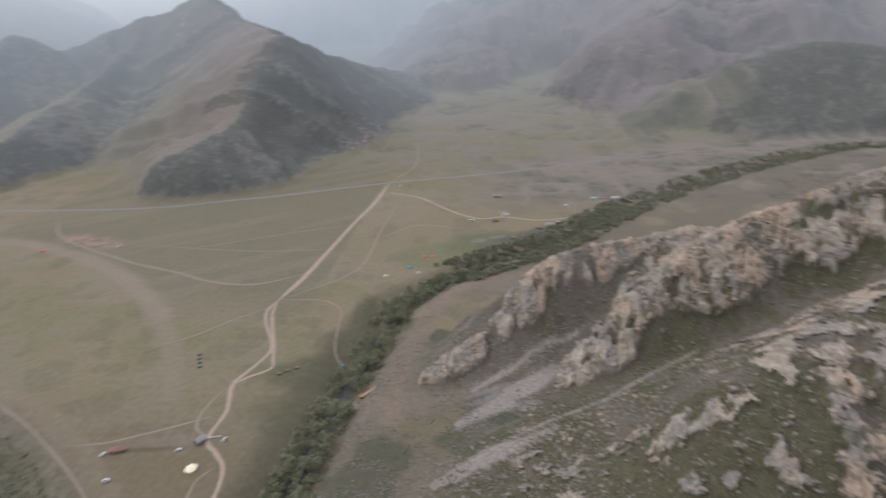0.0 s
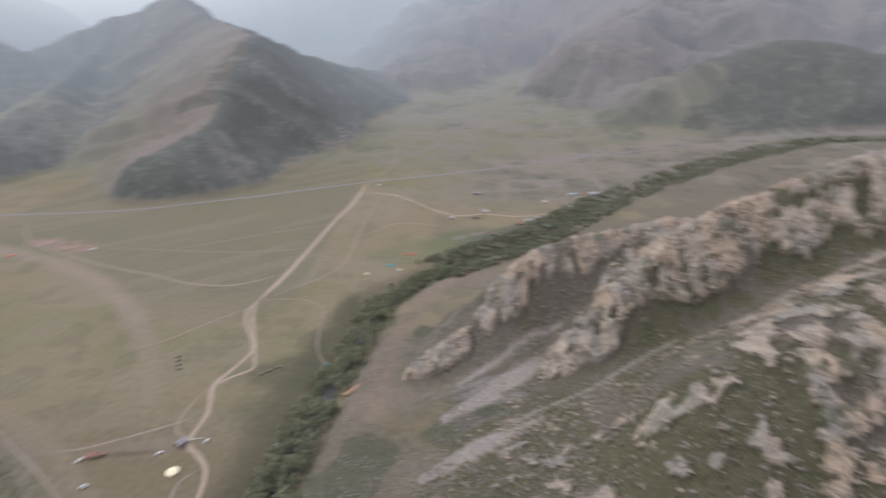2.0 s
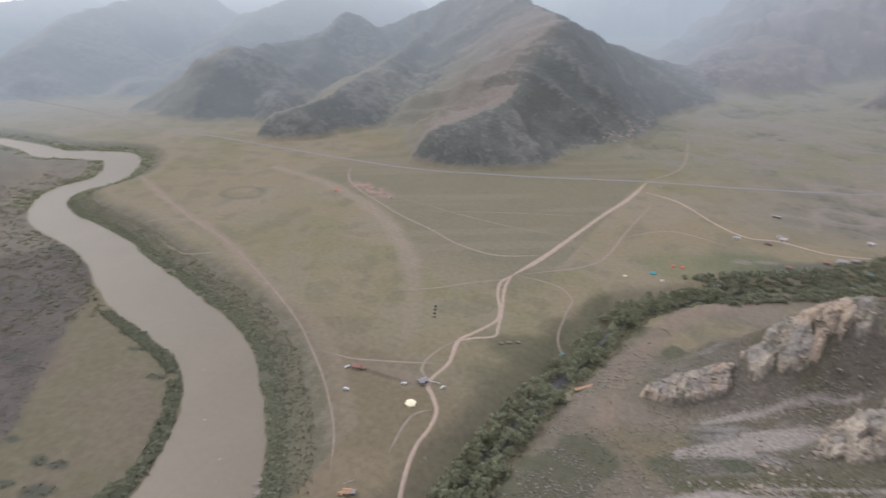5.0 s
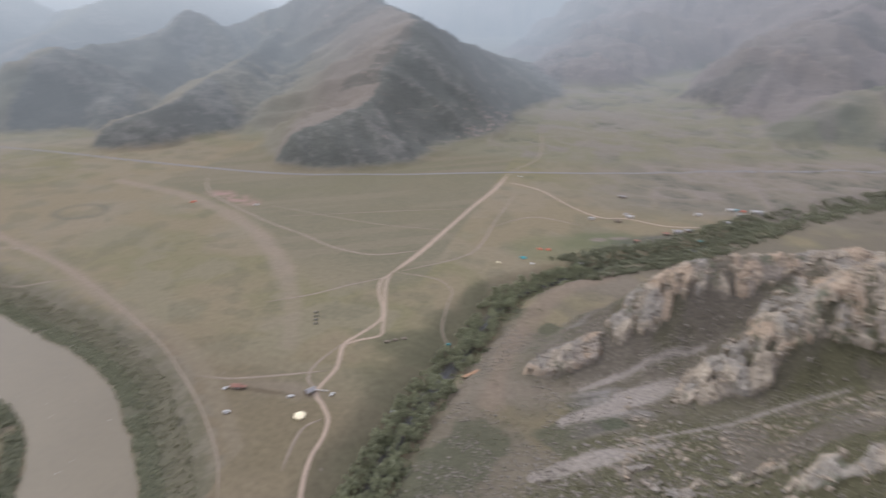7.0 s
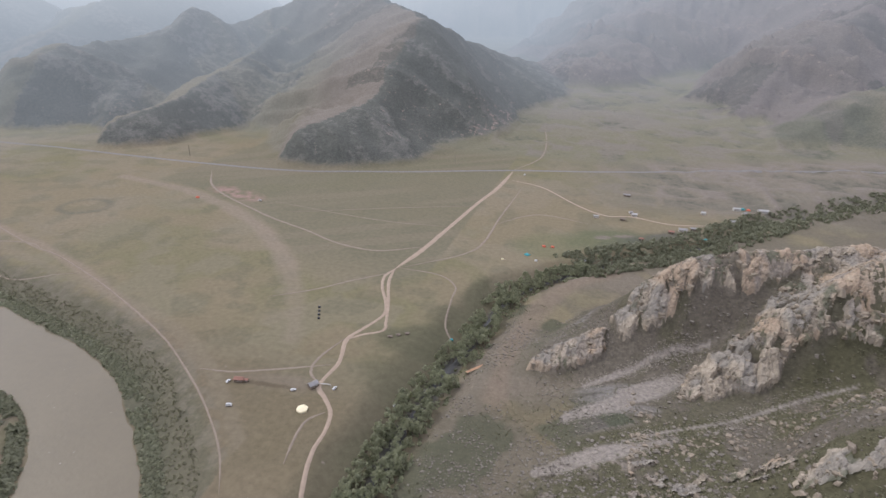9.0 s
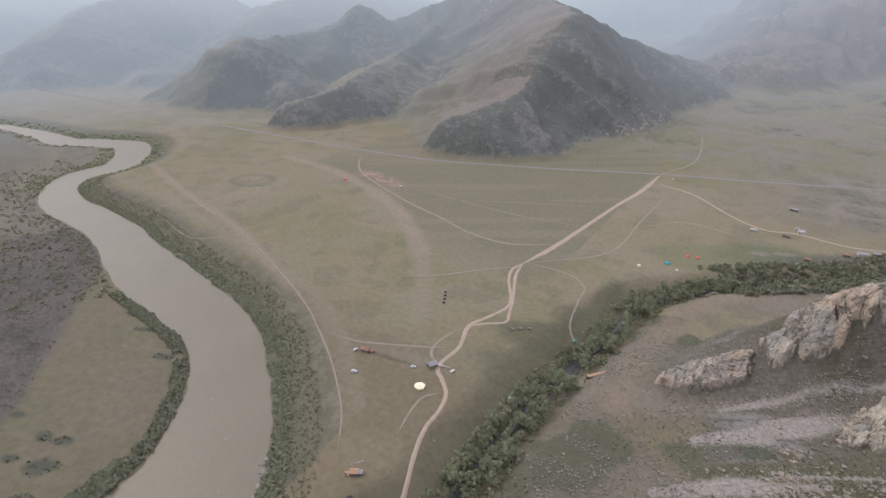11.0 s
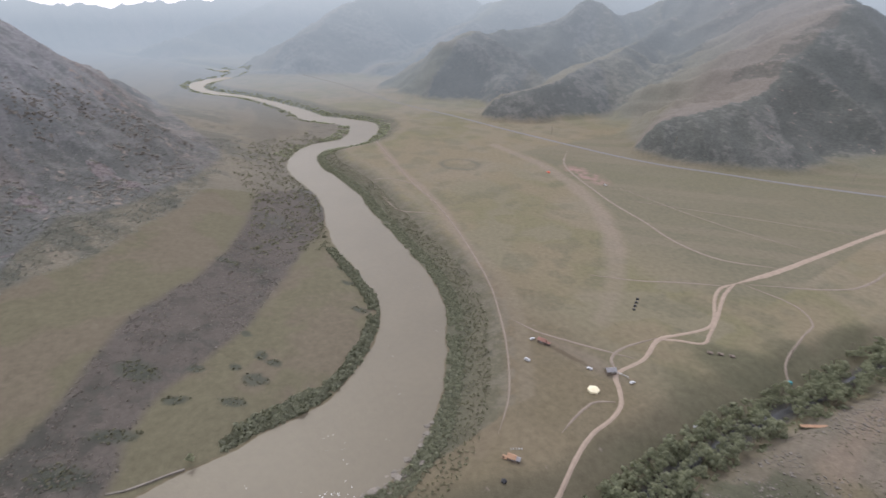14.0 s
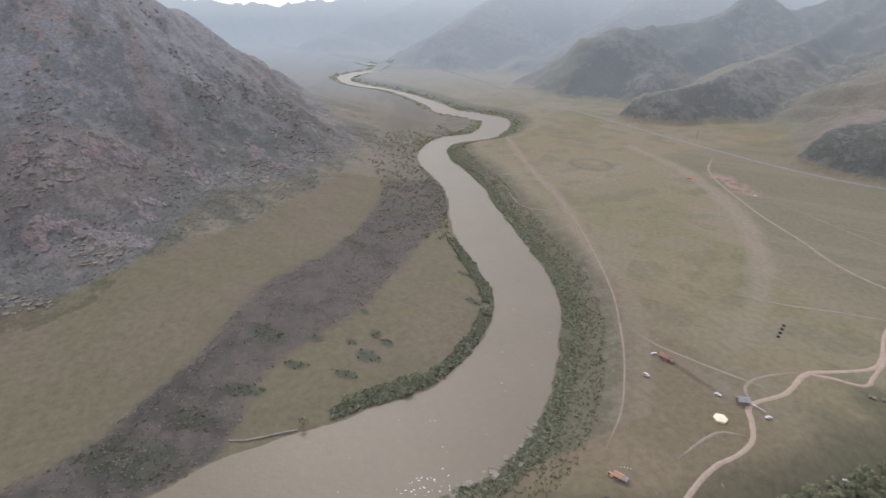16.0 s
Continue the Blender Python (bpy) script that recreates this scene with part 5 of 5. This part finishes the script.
def house(x, y, yaw, length, width, tall, wall_m, roof_m, label, pitch=0.35, windows=2, category="house", group=""):
    root = new("house")
    part("wall", box(length, width, tall + 0.4, 0, 0, tall / 2 - 0.2), wall_m, root)
    hw, hl, t = width / 2 + 0.35, length / 2 + 0.35, 0.12
    top = tall + pitch * width
    prof = [(-hw, tall - 0.1), (0, top), (hw, tall - 0.1), (hw, tall - 0.1 + t), (0, top + t * 1.3), (-hw, tall - 0.1 + t)]
    v = [(sx * hl, a, b) for sx in (-1, 1) for a, b in prof]
    f = [(0, 5, 4, 1), (1, 4, 3, 2), (6, 7, 10, 11), (7, 8, 9, 10), (0, 1, 7, 6), (1, 2, 8, 7), (2, 3, 9, 8), (3, 4, 10, 9), (4, 5, 11, 10), (5, 0, 6, 11)]
    part("roof", (v, f), roof_m, root)
    v = [(sx * (length / 2 - 0.02), a, b) for sx in (-1, 1) for a, b in ((-width / 2 + 0.05, tall), (width / 2 - 0.05, tall), (0, top - 0.12))]
    part("gable", (v, [(0, 1, 2), (3, 5, 4), (0, 3, 4, 1), (1, 4, 5, 2), (2, 5, 3, 0)]), wall_m, root)
    part("door", box(0.9, 0.08, 1.9, -length * 0.28, -width / 2 - 0.03, 0.95, 0.01), M_WOOD, root)
    for k in range(windows):
        w = part("window", box(0.9, 0.08, 0.8, length * (-0.05 + 0.3 * k / max(windows - 1, 1) + 0.08), -width / 2 - 0.03, tall * 0.58, 0.01), M_WHITE, root)
        part("pane", box(0.7, 0.04, 0.6, length * (-0.05 + 0.3 * k / max(windows - 1, 1) + 0.08), -width / 2 - 0.08, tall * 0.58, 0), M_GLASS, w)
    tagged(root, label, category, group)
    return seat(root, x, y, yaw)


def car(x, y, yaw, paint, label, van=False):
    root = new("car")
    h = 1.35 if van else 0.8
    bm = box(4.3, 1.75, h, 0, 0, 0.35 + h / 2, 0.12)
    part("body", bm, paint, root)
    c = box(3.2 if van else 2.2, 1.6, 0.62, -0.35 if van else -0.2, 0, 0.35 + h + 0.26, 0.2)
    cab = part("cabin", c, paint, root)
    for y2 in (-0.8, 0.8):
        part("window", box(2.6 if van else 1.7, 0.05, 0.36, -0.3, y2, 0.35 + h + 0.24, 0.02), M_GLASS, cab)
    part("windscreen", box(0.05, 1.35, 0.4, 1.22 if van else 0.86, 0, 0.35 + h + 0.22, 0.02), M_GLASS, cab)
    for sx in (-1.35, 1.35):
        for sy in (-0.82, 0.82):
            bm = bmesh.new()
            bmesh.ops.create_cone(bm, cap_ends=True, segments=12, radius1=0.34, radius2=0.34, depth=0.22, matrix=pose(sx, sy, 0.34, 90))
            part("wheel", bm, M_TYRE, root)
    tagged(root, label, "car", "parked cars")
    seat(root, x, y, yaw)
    root.matrix_basis = root.matrix_basis @ Matrix.Diagonal((0.84, 0.88, 0.9, 1))  # small old models
    return root


def tent(x, y, yaw, size, tall, sides, cloth, label, category="tent"):
    root = new("tent")
    bm = bmesh.new()
    bmesh.ops.create_cone(bm, cap_ends=True, segments=sides, radius1=size, radius2=size * 0.9, depth=tall * 0.5, matrix=Matrix.Translation((0, 0, tall * 0.25)))
    part("canvas_wall", bm, cloth, root)
    bm = bmesh.new()
    bmesh.ops.create_cone(bm, cap_ends=True, segments=sides, radius1=size * 1.06, radius2=0.15, depth=tall * 0.5, matrix=Matrix.Translation((0, 0, tall * 0.75)))
    part("canvas_roof", bm, cloth, root)
    tagged(root, label, category, "tents")
    return seat(root, x, y, yaw)


house(-177.5, 258.5, 60, 6.0, 4.2, 2.6, M_WOOD, M_GREYROOF, "grey-roofed timber cabin beside the dirt road", category="cabin")
house(-227.5, 248.5, 14, 6.0, 3.4, 2.2, M_WOOD, M_RED, "low shed with a rust-red roof", category="shed")
house(-222.8, 249.7, 14, 2.6, 2.0, 1.6, M_WOOD, M_RED, "narrow lean-to with a rust-red roof", windows=1, category="shed")
house(-161, 158, 30, 4.2, 3.0, 2.1, M_WOOD, M_ORANGE, "hut with a new orange plank roof", category="hut")
house(-158, 159.7, 30, 1.8, 2.4, 1.7, M_WOOD, M_GREYROOF, "small grey-roofed annex of planks", windows=1, category="shed")
house(-164.2, 156.2, 30, 2.0, 2.0, 0.6, M_ORANGE, M_ORANGE, "low stack of orange boards under a cover", 0.1, 0, "timber stack")
far_farm = [(34, 690, 10, 6.5, 4, M_PLASTER, M_PALEROOF, "small whitewashed house on the farm"), (30, 698, 20, 4, 3, M_PLASTER, M_GREYROOF, "small grey-roofed farm outbuilding"),
            (119, 727, 0, 5, 4, M_PLASTER, M_PALEROOF, "small white-roofed cottage by a track"), (164, 760, 8, 9, 4, M_PLASTER, M_PALEROOF, "long whitewashed farm building with windows"),
            (196, 764, 4, 12, 4.5, M_PLASTER, M_PALEROOF, "long barn with a white roof"), (20, 668, -10, 6, 4, M_WOOD, M_WOOD, "brown timber farm shed"),
            (88, 652, 5, 9, 5, M_PLASTER, M_GREYROOF, "pale farm house with a grey roof"), (100, 660, 5, 6, 4, M_WOOD, M_GREYROOF, "weathered grey timber barn"),
            (74, 640, 0, 6, 4, M_WOOD, M_RED, "shed with a reddish roof"), (150, 705, 10, 6, 3, M_PLASTER, M_PALEROOF, "white shed beside the trees"),
            (-12, 668, 5, 6, 2.6, M_PLASTER, M_PALEROOF, "low white hut by the track"), (26, 775, -15, 9, 3, M_WOOD, M_GREYROOF, "low grey shed on the slope"),
            (170, 742, 40, 4, 4, M_PLASTER, M_GREYROOF, "small tent-like shelter by the farm"), (40, 606, 0, 5, 3, M_WOOD, M_RED, "low reddish shed in a garden")]
for x, y, yaw, l, w, wall_m, roof_m, text in far_farm:
    house(x, y, yaw, l, w, 2.5, wall_m, roof_m, text, 0.3, 3 if l > 10 else 1, "farm building", "farm buildings")
for x, y in ((-152, 331), (-147, 335), (-141, 339)):
    house(x, y, 28, 2.8, 2.0, 0.9, M_WOOD, M_WOOD, "ruined low hut of weathered boards", 0.12, 0, "ruin", "ruined huts")
car(-163, 261, 75, M_WHITE, "white car parked by the dirt road")
car(-218, 225, 20, M_WHITE, "white van parked on the grass", True)
car(-234, 245.5, 80, M_WHITE, "white car beside the rust-red shed")
car(-121, 264.5, 10, M_WHITE, "white car parked above the stream")
car(-440, 585, 0, M_WHITE, "white van on the open steppe", True)
car(-17, 534, 0, M_WHITE, "white van beside the garden", True)
car(-129, 838, 10, M_WHITE, "white car near the highway junction")
car(-188, 251, 30, M_WHITE, "small white trailer on the grass")
tent(-172.5, 236, 15, 3.6, 2.4, 6, M_YELLOW, "bright cream-yellow six-sided canvas tent")
tent(-62, 552, 0, 2.2, 2.2, 4, M_REDCLOTH, "orange-red tent on the green meadow")
tent(-53, 553, 20, 2.2, 2.2, 4, M_REDCLOTH, "orange-red tent on the green meadow")
tent(-76, 523, 10, 3.2, 2.4, 4, M_TEAL, "dark teal tent by the trees")
tent(-65, 511, 0, 1.6, 1.8, 4, M_WHITE, "small white tent by the trees")
tent(-98, 503, 0, 1.8, 1.8, 4, M_YELLOW, "small sand-coloured tent near the terrace edge")
tent(-527, 570, 0, 2.6, 2.6, 5, M_REDCLOTH, "lone red tent on the open steppe")
tent(179, 764, 0, 2.6, 3.0, 4, M_REDCLOTH, "red tent beside the long barn")
tent(172, 764, 0, 2.6, 3.0, 4, M_TEAL, "teal tent beside the long barn")
tent(-118, 257.5, 0, 1.6, 1.2, 4, M_BLUE, "blue tarpaulin over a small camp")
tent(-153.4, 145.7, 20, 1.5, 1.6, 5, M_DARK, "small dark shelter on the grass")
tent(112, 640, 0, 2.4, 1.8, 4, M_TEAL, "teal shelter near the stream trees")


def truck(x, y, yaw):
    root = new("truck")
    part("cab", box(1.9, 2.1, 1.9, 1.7, 0, 1.6, 0.15), M_TEAL, root)
    part("windscreen", box(0.05, 1.7, 0.7, 2.66, 0, 2.0, 0.02), M_GLASS, root)
    part("cargo_bed", box(3.4, 2.2, 0.8, -1.0, 0, 1.25, 0.05), M_WOOD, root)
    for sx in (1.7, -1.6):
        for sy in (-0.95, 0.95):
            bm = bmesh.new()
            bmesh.ops.create_cone(bm, cap_ends=True, segments=12, radius1=0.5, radius2=0.5, depth=0.3, matrix=pose(sx, sy, 0.5, 90))
            part("wheel", bm, M_TYRE, root)
    tagged(root, "teal lorry with a brown cargo bed on the slope", "truck")
    return seat(root, x, y, yaw)


truck(-109, 349, 60)
root = new("timber_bridge")
for k in range(6):
    part("plank", box(15.5, 0.34, 0.2, 0, -0.95 + 0.38 * k, 0.7, 0.02), M_ORANGE, root)
for sx in (-6.5, 0, 6.5):
    part("support", box(0.4, 2.4, 1.4, sx, 0, 0.0, 0.02), M_WOOD, root)
tagged(root, "long orange timber deck lying on trestles by the stream", "timber deck")
seat(root, -81, 316, 52, 0.3)

root = new("barrier_gate")
part("post", box(0.25, 0.25, 1.3, 0, 0, 0.55), M_WHITE, root)
part("post", box(0.25, 0.25, 1.3, 7.5, 0, 0.55), M_WHITE, root)
part("barrier_arm", box(7.8, 0.35, 0.3, 3.75, 0, 1.15), M_WHITE, root)
tagged(root, "white barrier pole across the dirt road", "barrier")
seat(root, -174.5, 261.5, 12)

for x, y in ((-226, 355), (-223.2, 349.5), (-220.4, 344), (-217.6, 338.5)):
    root = new("water_tank")
    bm = bmesh.new()
    bmesh.ops.create_cone(bm, cap_ends=True, segments=14, radius1=1.1, radius2=0.95, depth=1.5, matrix=Matrix.Translation((0, 0, 0.7)))
    part("tank", bm, M_DARK, root)
    bm = bmesh.new()
    bmesh.ops.create_cone(bm, cap_ends=True, segments=10, radius1=0.5, radius2=0.4, depth=0.3, matrix=Matrix.Translation((0, 0, 1.58)))
    part("lid", bm, M_GREYROOF, root, "grey lid")
    tagged(root, "dark squat tank with a grey lid on the grass", "tank", "tanks on the grass")
    seat(root, x, y, 0)


def power_pole(x, y, yaw, tall, steel):
    root = new("power_pole")
    if steel:
        for sx in (-0.9, 0.9):
            for sy in (-0.9, 0.9):
                p, q = Vector((sx, sy, -0.5)), Vector((sx * 0.15, sy * 0.15, tall))
                d = q - p
                bm = bmesh.new()
                bmesh.ops.create_cone(bm, cap_ends=True, segments=5, radius1=0.14, radius2=0.1, depth=d.length, matrix=Matrix.Translation((p + q) / 2) @ d.to_track_quat("Z", "Y").to_matrix().to_4x4())
                part("leg", bm, M_STONE, root)
        for z, w in ((tall * 0.7, 5.0), (tall * 0.85, 3.6)):
            part("crossarm", box(w, 0.25, 0.25, 0, 0, z), M_STONE, root)
    else:
        bm = bmesh.new()
        bmesh.ops.create_cone(bm, cap_ends=True, segments=7, radius1=0.2, radius2=0.13, depth=tall + 0.8, matrix=Matrix.Translation((0, 0, tall / 2 - 0.4)))
        part("pole", bm, M_WOOD, root)
        part("crossarm", box(2.0, 0.15, 0.15, 0, 0, tall - 0.6), M_WOOD, root)
    tagged(root, "steel lattice power pylon" if steel else "wooden power pole with a crossarm", "power pole", "power poles")
    return seat(root, x, y, yaw)


for q in ((-462, 775, 20, 19, True), (-250, 862, 20, 19, True), (-700, 760, 10, 19, True), (-95, 426, 40, 9, False), (-99, 420, 40, 9, False), (-72, 470, 50, 9, False), (-118, 372, 30, 9, False)):
    power_pole(*q)
for k in range(5):
    root = new("fence_post")
    part("post", box(0.35, 0.35, 1.1, 0, 0, 0.45), M_WHITE, root)
    tagged(root, "short white post in the grass", "post", "white posts")
    seat(root, -166.5 + 0.9 * k, 162.5 + 1.1 * k, 0)

# a stone dyke at the shore, and its lone tree
root = new("stone_dyke")
line = [(-268, -13), (-265, -5), (-264, 4), (-263.5, 13), (-262.5, 22)]
for (ax, ay), (bx, by) in zip(line[:-1], line[1:]):
    part("wall_section", box(math.hypot(bx - ax, by - ay) + 0.4, 1.1, 1.6, 0, 0, 0), M_STONE, root, m=pose((ax + bx) / 2, (ay + by) / 2, -9.6, 0, 0, math.degrees(math.atan2(by - ay, bx - ax))))
tagged(root, "low dark stone dyke along the water's edge", "dyke")
lone = copy_thing(TREES[0], pose(-265, 26, float(ground_at(-265, 26)[0]), 0, 0, 40))
lone.matrix_basis = pose(-265, 26, float(ground_at(-265, 26)[0]), 0, 0, 40) @ Matrix.Diagonal((0.8, 0.8, 0.85, 1))
lone.children[1].data = lone.children[1].data.copy()
lone.children[1].data.materials[0] = M_SHRUB
tagged(lone, "lone dark tree at the end of the dyke", "tree")

# rocks and broken water by the shore
strew("boulders", ROCKS, M_STONE, "boulders along the river's edge", "rock", 120, 500, (-225, -180, 60, 150), lambda x, y, z, m: m["right"] * (np.abs(m["edge"]) < 5) * 0.6, (0.8, 2.6), 0.7, 0.2)


def foam(count, seed):
    rng = np.random.default_rng(seed)
    x = np.concatenate([rng.normal(-200, 4, count), rng.uniform(-420, -215, count)])
    y = np.concatenate([rng.normal(77, 8, count), np.zeros(count)])
    for k in range(count, 2 * count):
        i = int(rng.integers(24, 72))
        u = rng.normal(0, 0.4)
        p, t = RIVER[i], RIVER[i + 1] - RIVER[i]
        n = math.hypot(t[0], t[1])
        x[k], y[k] = p[0] - t[1] / n * u * p[2], p[1] + t[0] / n * u * p[2]
    size = rng.uniform(0.1, 0.3, len(x))
    size[:count] *= 1.5
    me = joined("foam", PEBBLES, rng, x, y, np.full(len(x), WATER - 0.02), size, 0.25, 0.0)
    me.materials.append(M_FOAM)
    return tagged(new("foam", me), "white caps where the river runs rough", "foam", kind="stuff")


foam(38, 130)
